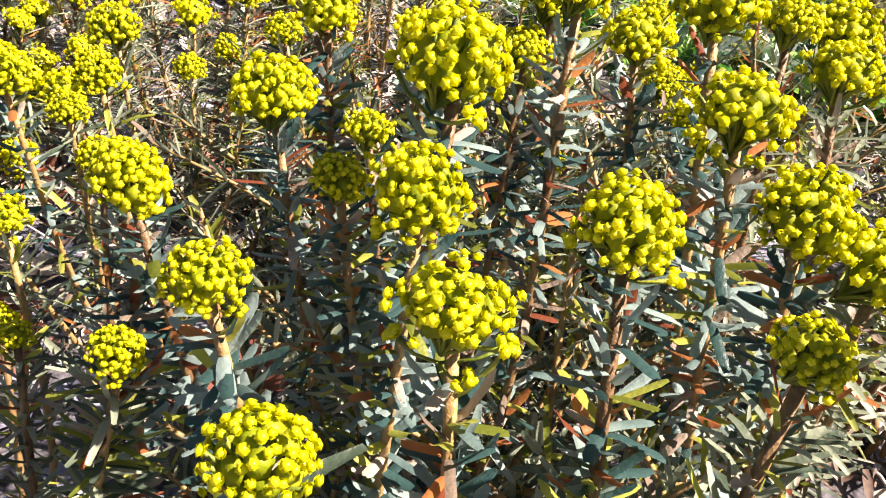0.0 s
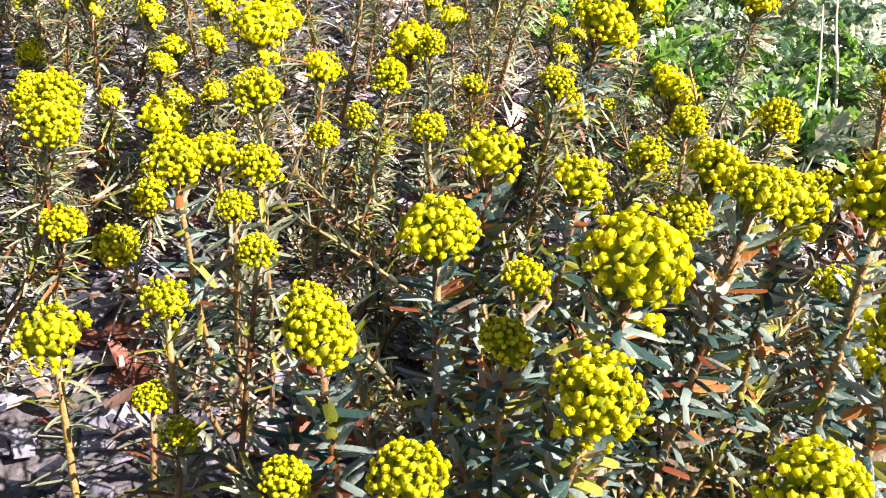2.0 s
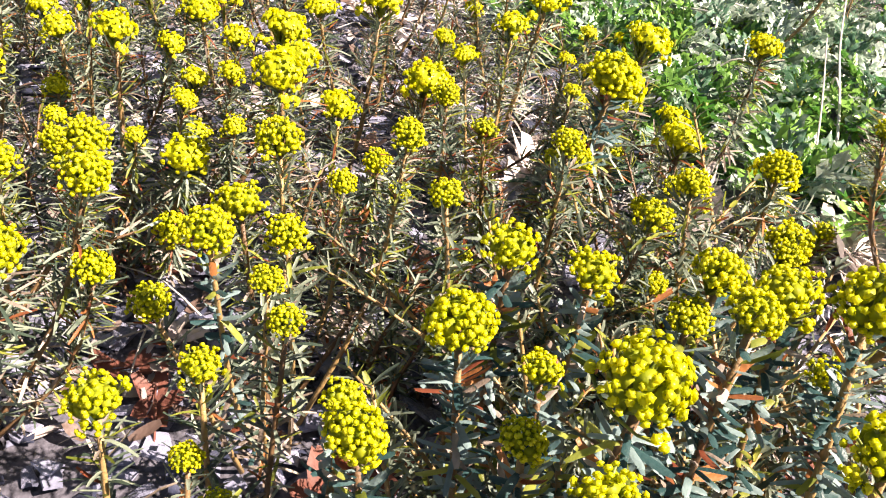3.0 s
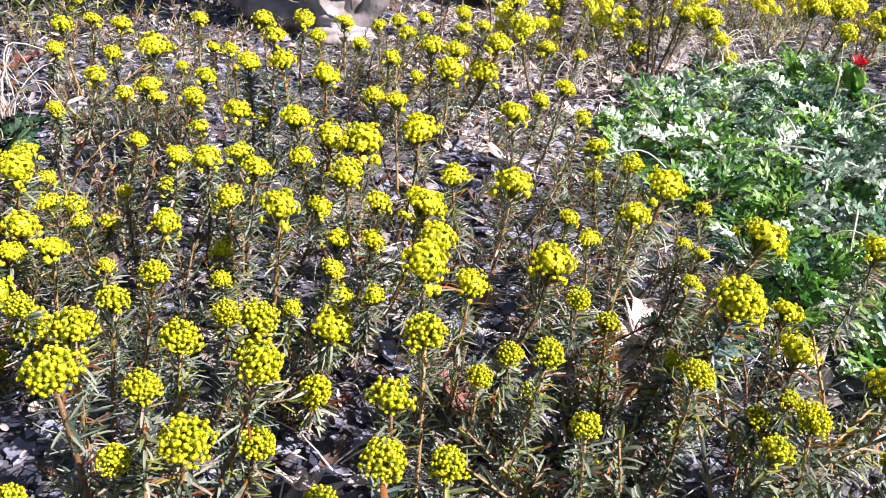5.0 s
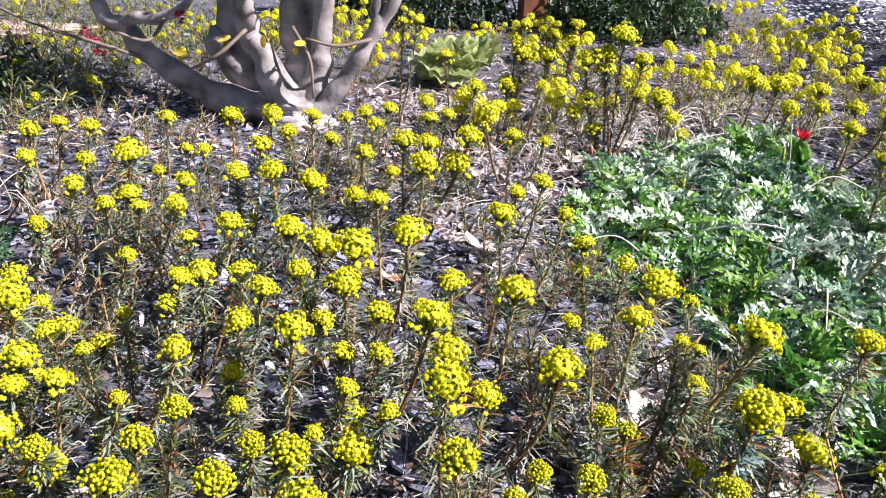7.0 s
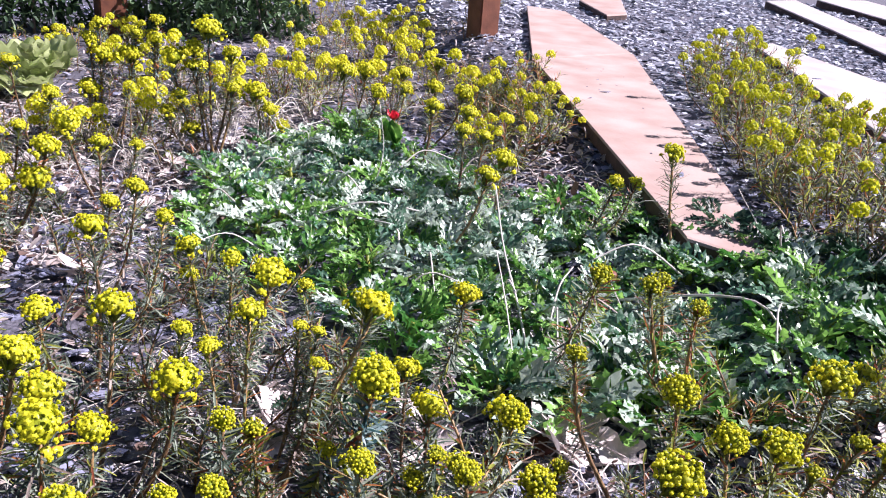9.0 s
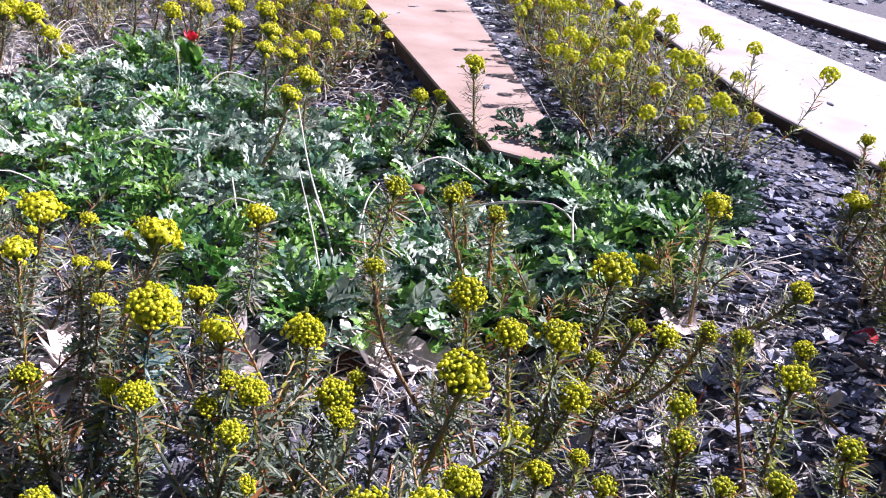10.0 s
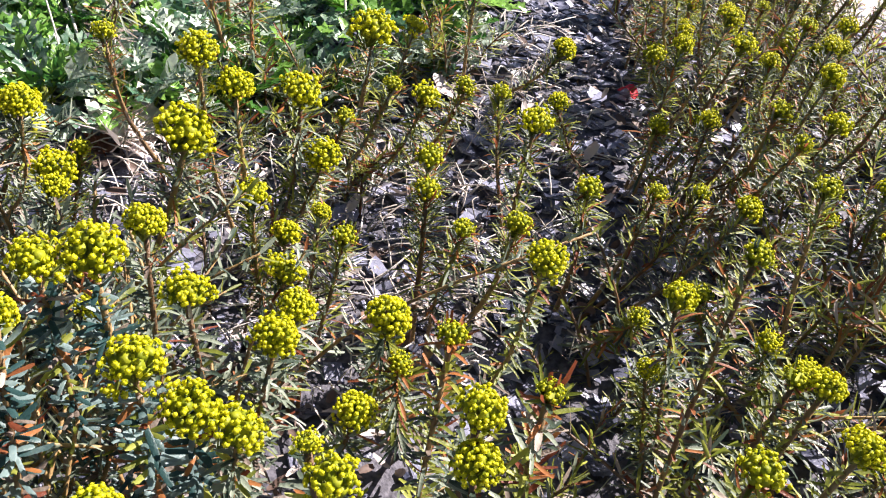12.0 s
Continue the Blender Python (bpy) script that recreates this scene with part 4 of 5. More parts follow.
def far_spurge(name, label, spots, low, high, leaves_each=50, d0=0.026, d1=0.04, stems=(4, 8), tones=(0, 6)):
    """Clumps of spurge: several stems leaning out from one root."""
    bag = Bag()
    for x, y in clear(spots):
        z0 = float(ground_z(x, y))
        tall = rng.uniform(low, high)
        turn = rng.uniform(0, 6.28)
        for k in range(int(rng.integers(*stems))):
            h = tall * rng.uniform(0.6, 1.05)
            a = turn + k * GOLD
            out = rng.uniform(0.05, 0.75) * h
            way = np.array([math.cos(a), math.sin(a)])
            root = np.array([x, y]) + way * rng.uniform(0.003, 0.018)
            tip = np.array([*(root + way * out), z0 + h])
            mid = np.array([*(root + way * out * 0.62), z0 + h * 0.45]) + rng.normal(0, 0.006, 3)
            line = curve_points([(*root, z0 - 0.004), mid, tip], 5)
            bag.add(*tube(line, [0.0016, 0.0015, 0.0014, 0.0012, 0.001], 4), 1)
            slots = rng.choice([2, 3, 4, 5], leaves_each, p=[0.46, 0.34, 0.08, 0.12])
            stem_leaves(bag, line, 1.1, 0.2, 0.99, leaves_each, 0.023, slots, 0.0, 0.0030)
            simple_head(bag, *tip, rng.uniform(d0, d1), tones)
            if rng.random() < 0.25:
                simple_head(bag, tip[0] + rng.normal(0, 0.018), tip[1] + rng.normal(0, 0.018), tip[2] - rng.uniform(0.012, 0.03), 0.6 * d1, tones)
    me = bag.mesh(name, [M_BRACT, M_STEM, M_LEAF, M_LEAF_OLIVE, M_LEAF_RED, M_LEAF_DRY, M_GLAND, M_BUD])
    tagged(new(name, me), label, "spurge", kind="stuff")


def shoots(name, label, spots, low, high, mix, each=46, length=0.02, s=1.0, wide=0.0024):
    """Leafy stems without flowers."""
    bag = Bag()
    for x, y in clear(spots):
        z0 = float(ground_z(x, y))
        h = rng.uniform(low, high)
        lean = rng.normal(0, 0.5, 2) * h
        line = curve_points([(x, y, z0 - 0.004), (x + lean[0] * 0.35, y + lean[1] * 0.35, z0 + h * 0.55), (x + lean[0], y + lean[1], z0 + h)], 5)
        bag.add(*tube(line, [0.0019, 0.0018, 0.0016, 0.0014, 0.001], 4), 4)
        slots = rng.choice([0, 1, 2, 3], each, p=mix)
        stem_leaves(bag, line, s, 0.1, 1.0, each, length, slots, -0.1, wide)
    me = bag.mesh(name, [M_LEAF, M_LEAF_OLIVE, M_LEAF_RED, M_LEAF_DRY, M_STEM])
    tagged(new(name, me), label, "spurge shoots", kind="stuff")


BED_LEFT = [(-1.0, 1.0), (-0.75, 0.62), (-0.3, 0.58), (0.1, 0.64), (0.2, 0.5), (0.34, 0.55), (0.3, 0.8), (0.18, 1.2), (0.12, 1.75), (-0.25, 2.1), (-0.75, 1.7), (-0.62, 1.2)]
BED_RIGHT = [(0.36, 0.3), (0.55, 0.15), (0.95, 0.1), (1.5, 0.35), (1.75, 0.8), (1.62, 0.96), (1.45, 0.92), (1.08, 0.58), (0.8, 0.42), (0.6, 0.42), (0.42, 0.42)]
BED_BACK = [(-0.3, 2.6), (0.2, 2.1), (0.7, 2.75), (1.0, 2.2), (1.3, 2.9), (1.6, 3.7), (1.5, 5.0), (0.4, 4.8), (-0.2, 3.4)]
BED_BOARDS = [(1.18, 1.26), (1.42, 1.16), (1.62, 1.25), (1.78, 1.65), (2.3, 2.8), (2.05, 2.85), (1.7, 2.2)]
BED_FAR_LEFT = [(-1.7, 1.9), (-1.1, 2.0), (-0.9, 2.9), (-0.9, 4.0), (-2.3, 4.0), (-2.4, 3.0)]
shoots("spurge_undergrowth", "tangled leafy spurge shoots among the flowering stems", clumped(scatter(BED_LEFT, 560, 0.022), 0.03), 0.04, 0.11, [0.66, 0.14, 0.05, 0.15], 42)
BED_RIM = [(-0.95, 0.85), (-0.45, 0.82), (-0.35, 1.25), (-0.6, 1.5), (-0.95, 1.3)]
shoots("rim_undergrowth", "brownish leafy spurge shoots at the rim of the bed", clumped(scatter(BED_RIM, 150, 0.03), -0.1), 0.05, 0.12, [0.52, 0.12, 0.10, 0.26], 44)
BED_NEAR = [(0.15, 0.40), (0.2, 0.37), (0.36, 0.38), (0.46, 0.55), (0.4, 0.75), (0.17, 0.68)]
shoots("near_undergrowth", "small leafy spurge shoots below the tall flower heads", scatter(BED_NEAR, 110, 0.018), 0.10, 0.21, [0.80, 0.13, 0.03, 0.04], 76, 0.019, 0.75, 0.0027)
BED_MID = [(0.12, 0.8), (0.28, 0.66), (0.5, 0.62), (0.75, 0.75), (0.62, 0.92), (0.45, 1.0), (0.36, 1.25), (0.2, 1.55), (0.08, 1.4)]
shoots("middle_undergrowth", "leafy spurge shoots in front of the lobed-leaf patch", clumped(scatter(BED_MID, 300, 0.022), 0.06), 0.04, 0.11, [0.58, 0.16, 0.08, 0.18], 46)
BED_FRONT = [(0.62, 0.75), (0.85, 0.62), (1.12, 0.86), (0.95, 0.92), (0.72, 0.97)]
shoots("front_undergrowth", "olive and reddish spurge shoots below the leafy patch", clumped(scatter(BED_FRONT, 120, 0.026), 0.05), 0.04, 0.10, [0.35, 0.40, 0.17, 0.08], 46)
BED_TREE = [(-1.2, 2.0), (-0.2, 1.95), (0.05, 2.3), (-0.1, 2.9), (-0.9, 2.8), (-1.2, 2.6)]
shoots("tree_undergrowth", "low dry shoots and stalks round the foot of the tree", clumped(scatter(BED_TREE, 200, 0.04), 0.0), 0.03, 0.08, [0.35, 0.15, 0.1, 0.4], 30)
BED_CORNER = [(-1.35, 1.5), (-0.75, 1.42), (-0.62, 1.75), (-0.75, 2.2), (-1.35, 2.1)]
shoots("corner_undergrowth", "low dry spurge shoots beside a broad-leaved plant", scatter(BED_CORNER, 70, 0.05), 0.04, 0.11, [0.5, 0.15, 0.1, 0.25], 36)
shoots("spurge_thicket", "dense spurge thicket with olive and reddish leaf tips", scatter(BED_RIGHT, 200, 0.030), 0.04, 0.11, [0.24, 0.44, 0.12, 0.20], 46, 0.022)
for x, y in clear(scatter([(0.85, 0.2), (1.3, 0.3), (1.65, 0.75), (1.55, 0.95), (1.3, 0.85), (1.0, 0.6), (0.8, 0.4)], 70, 0.045)):
    spurge(x, y, float(ground_z(x, y)) + rng.uniform(0.11, 0.20), rng.uniform(0.019, 0.027), rng.random() < 0.55)
far_spurge("far_spurge", "drift of yellow spurge in the back of the bed", scatter(BED_BACK, 64, 0.15), 0.08, 0.22, 36, 0.030, 0.048)
BED_BEHIND = [(-1.0, 2.9), (-0.45, 2.75), (-0.1, 3.3), (0.0, 4.1), (-0.9, 4.3)]
far_spurge("shaded_back_spurge", "spurge in the half shade behind the tree", scatter(BED_BEHIND, 24, 0.16), 0.08, 0.18, 36, 0.024, 0.038)
shoots("shaded_back_shoots", "dry low shoots behind the tree", scatter(BED_BEHIND, 130, 0.05), 0.03, 0.09, [0.4, 0.2, 0.1, 0.3], 24, 0.022, 1.0, 0.0032)
far_spurge("board_spurge", "yellow spurge growing between two boards", scatter(BED_BOARDS, 50, 0.075), 0.10, 0.21, 60, 0.027, 0.037, (2, 4), (7, 7, 0))
shoots("board_undergrowth", "leafy spurge shoots between two boards", scatter(BED_BOARDS, 200, 0.03), 0.04, 0.14, [0.3, 0.5, 0.08, 0.12], 40)
BED_EDGE = [(0.97, 1.72), (1.06, 1.78), (1.33, 2.72), (1.18, 2.8), (0.95, 2.2)]
far_spurge("board_edge_spurge", "reddish spurge along the rim of a board", scatter(BED_EDGE, 11, 0.1), 0.09, 0.18, 44, 0.02, 0.034)
shoots("board_edge_shoots", "dry reddish spurge shoots beside a board", scatter(BED_EDGE, 60, 0.03), 0.05, 0.16, [0.2, 0.25, 0.25, 0.3], 40)
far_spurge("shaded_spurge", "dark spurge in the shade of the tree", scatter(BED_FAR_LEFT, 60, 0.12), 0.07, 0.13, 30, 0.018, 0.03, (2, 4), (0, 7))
shoots("back_undergrowth", "dry leafy spurge shoots in the back of the bed", clumped(scatter(BED_BACK, 560, 0.035), -0.05, 5.0), 0.03, 0.09, [0.30, 0.26, 0.08, 0.36], 24, 0.022, 1.0, 0.0032)
shoots("shaded_undergrowth", "dense green spurge shoots in the shade", scatter(BED_FAR_LEFT, 320, 0.05), 0.05, 0.13, [0.55, 0.3, 0.05, 0.1], 26, 0.036, 1.0, 0.004)


# ---------------------------------------------------------------- leafy patch
def lobed_leaf(length, pairs, mats, name="leaf"):
    """A deeply cut leaf with toothed lobes and a raised midrib, lying along +y, arching."""
    bag = Bag()

    def lift(p):
        t = p[1] / length
        return (p[0], p[1], 0.34 * length * t * (1.25 - t) + 0.35 * abs(p[0]) + 0.05 * length * math.sin(7 * t + 30 * p[0] / length))

    rib = [(0, length * t, 0) for t in np.linspace(0, 1, 9)]
    for sgn in (-1, 1):
        v = []
        for i, p in enumerate(rib):
            w = 0.05 * length * (0.4 + math.sin(math.pi * min(i / 8 + 0.15, 1)))
            v += [lift(p), lift((sgn * w, p[1], 0))]
        f = [(2 * i, 2 * i + 2, 2 * i + 3, 2 * i + 1) if sgn < 0 else (2 * i, 2 * i + 1, 2 * i + 3, 2 * i + 2) for i in range(8)]
        bag.add(v, f)
        for i in range(pairs):
            t = 0.2 + 0.68 * i / (pairs - 1)
            reach = length * (0.30 * math.sin(math.pi * (t * 0.75 + 0.2)) + 0.05) * rng.uniform(0.85, 1.15)
            root, fwd, wide = t * length, reach * 0.55, 0.115 * length * rng.uniform(0.9, 1.2)
            pts = [(0.02 * length, root - wide * 0.5), (0.45 * reach, root + fwd * 0.25 - wide * 0.62), (0.72 * reach, root + fwd * 0.55 - wide * 0.80), (0.78 * reach, root + fwd * 0.7 - wide * 0.3), (reach, root + fwd), (0.75 * reach, root + fwd + wide * 0.15), (0.70 * reach, root + fwd * 0.85 + wide * 0.60), (0.42 * reach, root + fwd * 0.5 + wide * 0.45), (0.02 * length, root + wide * 0.5)]
            mid = (0.5 * reach, root + fwd * 0.45)
            v = [lift((sgn * mid[0], mid[1], 0))] + [lift((sgn * a, b, 0)) for a, b in pts]
            f = [(0, j, j + 1) if sgn > 0 else (0, j + 1, j) for j in range(1, len(pts))]
            bag.add(v, f)
    tipv = [(0, length * 1.12), (0.09 * length, length * 1.02), (0.10 * length, length * 0.92), (-0.10 * length, length * 0.92), (-0.09 * length, length * 1.02)]
    bag.add([lift((a, b, 0)) for a, b in tipv], [(0, 4, 3, 2, 1)])
    tv, tf = tube([(0, -0.35 * length, -0.10 * length), (0, 0, 0.0), *[lift(p) for p in rib[2::2]]], [0.0016, 0.0014, 0.0012, 0.001, 0.0008, 0.0005], 4)
    bag.add(tv - np.array([0, 0, 0.0006]), tf, 1)
    return bag.mesh(name, mats)


SILVER_LEAVES = [lobed_leaf(rng.uniform(0.075, 0.10), int(rng.integers(4, 6)), [M_SILVER, M_RAY]) for _ in range(5)]
FRESH_LEAVES = [lobed_leaf(rng.uniform(0.06, 0.085), int(rng.integers(3, 5)), [M_GREEN, M_RAY]) for _ in range(4)]


# the same lobed leaves in the tone that carries shade
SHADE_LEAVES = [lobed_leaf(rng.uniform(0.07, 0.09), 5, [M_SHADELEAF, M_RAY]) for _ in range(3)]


def rosette(x, y, lift, fresh, count=9, grow=1.0, shade_toned=False):
    """A low plant of lobed leaves spreading from one crown."""
    thing = new("lobed_leaf_plant")
    thing.location = (x, y, float(ground_z(x, y)) - 0.004)
    tagged(thing, "low plant with deeply lobed leaves, shade put into their dark green" if shade_toned else "low plant with bright green lobed leaves" if fresh > 0.5 else "low plant with grey-green deeply lobed leaves, silvery sheen put into the colour", "leafy plant", "leafy plants of the patch")
    spin = rng.uniform(0, 360)
    for i in range(count):
        rise = rng.uniform(-4, 46)
        turn = spin + i * 137.5 + rng.normal(0, 12)
        shapes = SHADE_LEAVES if shade_toned else FRESH_LEAVES if rng.random() < fresh else SILVER_LEAVES
        m = Matrix.Translation((0, 0, lift * rng.uniform(0.5, 1.2))) @ pose(0, 0, 0, 0, 0, turn) @ pose(0, 0.02, 0, rise, rng.normal(0, 18), 0) @ Matrix.Scale(grow * rng.uniform(0.75, 1.2), 4)
        part("leaf", shapes[int(rng.integers(len(shapes)))], thing, place=m)
    bag = Bag()
    bag.add(*tube([(0, 0, 0), (0, 0, lift * 0.6), (0, 0.002, lift * 1.1)], [0.006, 0.005, 0.003], 6))
    part("crown", bag.mesh("crown", [M_RAY]), thing)


PATCH = [(0.15, 1.75), (0.22, 2.0), (0.4, 2.2), (0.7, 2.55), (0.8, 2.1), (0.84, 1.8), (1.0, 1.75), (1.08, 1.5), (1.26, 1.28), (1.36, 1.16), (1.22, 1.0), (0.98, 0.84), (0.85, 0.9), (0.63, 0.95), (0.53, 0.96), (0.45, 1.1), (0.38, 1.33), (0.28, 1.5)]
# plants past x 1.12 lie in shade, which is put into their leaf colour
for px, py in scatter(PATCH, 128, 0.058):
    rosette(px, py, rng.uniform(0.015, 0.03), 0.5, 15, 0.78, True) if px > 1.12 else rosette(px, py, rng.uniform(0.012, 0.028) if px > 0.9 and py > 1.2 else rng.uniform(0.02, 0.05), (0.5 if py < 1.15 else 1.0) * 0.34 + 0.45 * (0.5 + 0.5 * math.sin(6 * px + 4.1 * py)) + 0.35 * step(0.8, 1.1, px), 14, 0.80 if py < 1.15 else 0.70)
for px, py in ((0.98, 1.29), (1.05, 1.21), (1.0, 1.37), (1.12, 1.16)):
    rosette(px, py, 0.025, 0.7, 12, 0.7)
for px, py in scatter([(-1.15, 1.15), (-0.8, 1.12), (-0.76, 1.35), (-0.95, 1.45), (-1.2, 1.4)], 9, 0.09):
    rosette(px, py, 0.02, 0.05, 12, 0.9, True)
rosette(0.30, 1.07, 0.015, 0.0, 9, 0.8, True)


def dry_stalk(points, radius, label="bleached dry stalk standing in the leafy patch"):
    bag = Bag()
    line = curve_points(points, 12)
    bag.add(*tube(line - line[0], np.linspace(radius, radius * 0.5, 12), 5))
    ob = tagged(new("dry_stalk", bag.mesh("dry_stalk", [M_STRAW])), label, "dry stalk", "dry stalks")
    ob.location = line[0]


dry_stalk([(0.58, 1.06, 0.0), (0.62, 1.20, 0.06), (0.66, 1.36, 0.10), (0.70, 1.50, 0.16)], 0.0022)
dry_stalk([(0.55, 1.04, 0.0), (0.58, 1.16, 0.08), (0.60, 1.26, 0.14)], 0.0016)
dry_stalk([(0.60, 1.03, 0.0), (0.63, 1.10, 0.05), (0.655, 1.16, 0.09)], 0.002)
dry_stalk([(0.80, 1.24, 0.05), (0.90, 1.13, 0.10), (0.945, 1.06, 0.10), (0.93, 0.97, 0.03)], 0.0026, "pale arching dry stalk over the leafy patch")
dry_stalk([(0.40, 1.75, 0.02), (0.52, 1.70, 0.07), (0.64, 1.68, 0.05)], 0.003)
dry_stalk([(0.50, 1.45, 0.03), (0.53, 1.52, 0.08), (0.50, 1.64, 0.06)], 0.0025)
dry_stalk([(0.57, 1.85, 0.02), (0.60, 1.86, 0.12), (0.595, 1.88, 0.22)], 0.0014)
dry_stalk([(1.0, 1.32, 0.03), (1.12, 1.30, 0.10), (1.16, 1.42, 0.16)], 0.0018)


for sx, sy in scatter(PATCH, 20, 0.12):
    turn, far = rng.uniform(0, 6.28), rng.uniform(0.08, 0.2)
    step_x, step_y, low = math.cos(turn) * far, math.sin(turn) * far, float(ground_z(sx, sy))
    dry_stalk([(sx, sy, low + 0.03), (sx + step_x * 0.5, sy + step_y * 0.5 + 0.01, low + 0.085), (sx + step_x, sy + step_y, low + rng.uniform(0.06, 0.10))], rng.uniform(0.0012, 0.0024), "bleached dry stalk lying over the leafy patch")


# ---------------------------------------------------------------- tree
def build_tree():
    tree = new("multi_stemmed_tree")
    tree.location = (-0.58, 2.38, 0)
    tagged(tree, "small grey-barked tree with several stems from one base", "tree")
    o = np.array([-0.58, 2.38, 0.0])

    def limb(name, pts, radii, mat=M_BARK, sides=14, n=40, label=""):
        line = curve_points(np.array(pts) - o, n)
        rad = np.interp(np.linspace(0, 1, n), np.linspace(0, 1, len(radii)), radii) * (1 + 0.06 * np.sin(np.arange(n) * 0.83 + len(pts)))
        v, f = tube(line, rad, sides)
        core = np.repeat(line, sides, 0)
        knot = 1 + 0.13 * np.sin(31 * v[:, 2] + 17 * v[:, 0] + 3) * np.sin(43 * v[:, 0] - 29 * v[:, 1]) + 0.09 * np.sin(83 * v[:, 2] + 61 * v[:, 1])
        v = core + (v - core) * (knot[:, None] if mat is M_BARK else 1.0)
        bag = Bag()
        bag.add(v, f)
        part(name, bag.mesh(name, [mat]), tree, label)
        return line + o

    limb("trunk", [(-0.55, 2.37, -0.06), (-0.56, 2.38, 0.02), (-0.57, 2.39, 0.10)], [0.125, 0.098, 0.075], sides=18)
    a = limb("limb", [(-0.62, 2.38, 0.03), (-0.72, 2.38, 0.048), (-0.81, 2.38, 0.074), (-0.90, 2.38, 0.126), (-0.97, 2.38, 0.172), (-1.025, 2.38, 0.235), (-1.10, 2.39, 0.30), (-1.22, 2.45, 0.8), (-1.25, 2.5, 1.2)], [0.052, 0.042, 0.036, 0.032, 0.028, 0.024, 0.020, 0.014, 0.006])
    b = limb("limb", [(-0.62, 2.46, 0.02), (-0.69, 2.47, 0.09), (-0.765, 2.47, 0.165), (-0.785, 2.48, 0.21), (-0.76, 2.49, 0.28), (-0.8, 2.5, 0.9), (-0.85, 2.5, 1.4)], [0.065, 0.056, 0.050, 0.046, 0.042, 0.026, 0.01])
    c = limb("limb", [(-0.55, 2.35, 0.04), (-0.595, 2.34, 0.117), (-0.640, 2.34, 0.212), (-0.670, 2.34, 0.275), (-0.75, 2.3, 0.8), (-0.72, 2.2, 1.3)], [0.056, 0.038, 0.032, 0.030, 0.02, 0.008])
    d = limb("limb", [(-0.53, 2.42, 0.05), (-0.545, 2.43, 0.15), (-0.560, 2.44, 0.28), (-0.56, 2.5, 0.9), (-0.5, 2.55, 1.5)], [0.066, 0.052, 0.046, 0.03, 0.01])
    limb("limb", [(-0.51, 2.38, 0.06), (-0.487, 2.38, 0.17), (-0.478, 2.39, 0.28), (-0.42, 2.42, 0.8), (-0.36, 2.5, 1.3)], [0.048, 0.030, 0.027, 0.018, 0.007])
    e = limb("limb", [(-0.52, 2.36, 0.03), (-0.455, 2.36, 0.085), (-0.410, 2.36, 0.148), (-0.355, 2.36, 0.235), (-0.328, 2.37, 0.29), (-0.33, 2.38, 0.36), (-0.25, 2.4, 0.8), (-0.15, 2.45, 1.2)], [0.040, 0.028, 0.024, 0.022, 0.021, 0.016, 0.012, 0.005])
    limb("limb", [(-0.335, 2.37, 0.275), (-0.290, 2.37, 0.34), (-0.18, 2.38, 0.6), (-0.05, 2.42, 0.9)], [0.019, 0.016, 0.012, 0.005], sides=8)
    limb("limb", [(-1.025, 2.37, 0.225), (-0.98, 2.35, 0.262), (-0.90, 2.34, 0.268), (-0.80, 2.3, 0.33), (-0.72, 2.2, 0.5)], [0.020, 0.017, 0.014, 0.011, 0.006], sides=8)
    # unseen limb added towards -y so that its leaves shade the left corner
    g = limb("limb", [(-0.66, 2.33, 0.26), (-0.66, 2.20, 0.55), (-0.58, 1.98, 0.80), (-0.48, 1.78, 1.0), (-0.42, 1.62, 1.15)], [0.022, 0.018, 0.014, 0.010, 0.006], sides=8)
    twigs = [
        [(-0.97, 2.35, 0.16), (-1.08, 2.34, 0.19), (-1.26, 2.36, 0.225), (-1.40, 2.38, 0.27), (-1.55, 2.4, 0.32)],
        [(-0.66, 2.31, 0.26), (-0.72, 2.27, 0.20), (-0.79, 2.25, 0.16)],
        [(-0.88, 2.32, 0.27), (-0.91, 2.27, 0.22), (-1.0, 2.24, 0.25)],
        [(-0.545, 2.33, 0.27), (-0.49, 2.29, 0.20), (-0.478, 2.28, 0.10)],
        [(-0.34, 2.34, 0.25), (-0.42, 2.30, 0.235), (-0.50, 2.29, 0.25)],
    ]
    for t in twigs:
        limb("twig", t, [0.006, 0.005, 0.003], M_TWIG, 5, 10)
    # branch ends and leaves of the crown, unseen, packed to shade the left corner
    crown, leaves = Bag(), Bag()
    ends = []
    for line in (a, b, c, d, e, g):
        for _ in range(48 if line is g else 10 if line is a else 34):
            p = line[int(rng.integers(22, len(line)))]
            way = unit(np.array([rng.normal(0, 1), rng.normal(0, 1), rng.uniform(0.1, 1.0)]))
            ln = rng.uniform(0.2, 0.5)
            if p[2] < 0.55:
                continue
            q = np.array([p, p + way * ln * 0.5 + rng.normal(0, 0.03, 3), p + way * ln]) - o
            crown.add(*tube(curve_points(q, 6), np.linspace(0.006, 0.002, 6), 4))
            ends += [q[0] + (q[2] - q[0]) * u for u in rng.uniform(0.1, 1, 16)]
    part("branches", crown.mesh("branches", [M_TWIG]), tree)
    ends = np.array(ends)
    way = rng.normal(0, 1, (len(ends), 3))
    leaves.many(strap_leaves(ends, way, np.broadcast_to([0.1, 0.2, 1.0], way.shape), rng.uniform(0.04, 0.075, len(ends)), rng.uniform(0.018, 0.034, len(ends)), rng.normal(0, 0.15, len(ends))), LEAF_FACES)
    part("crown", leaves.mesh("crown", [M_GREEN]), tree, "green leaves above the view, packed to shade the left corner")
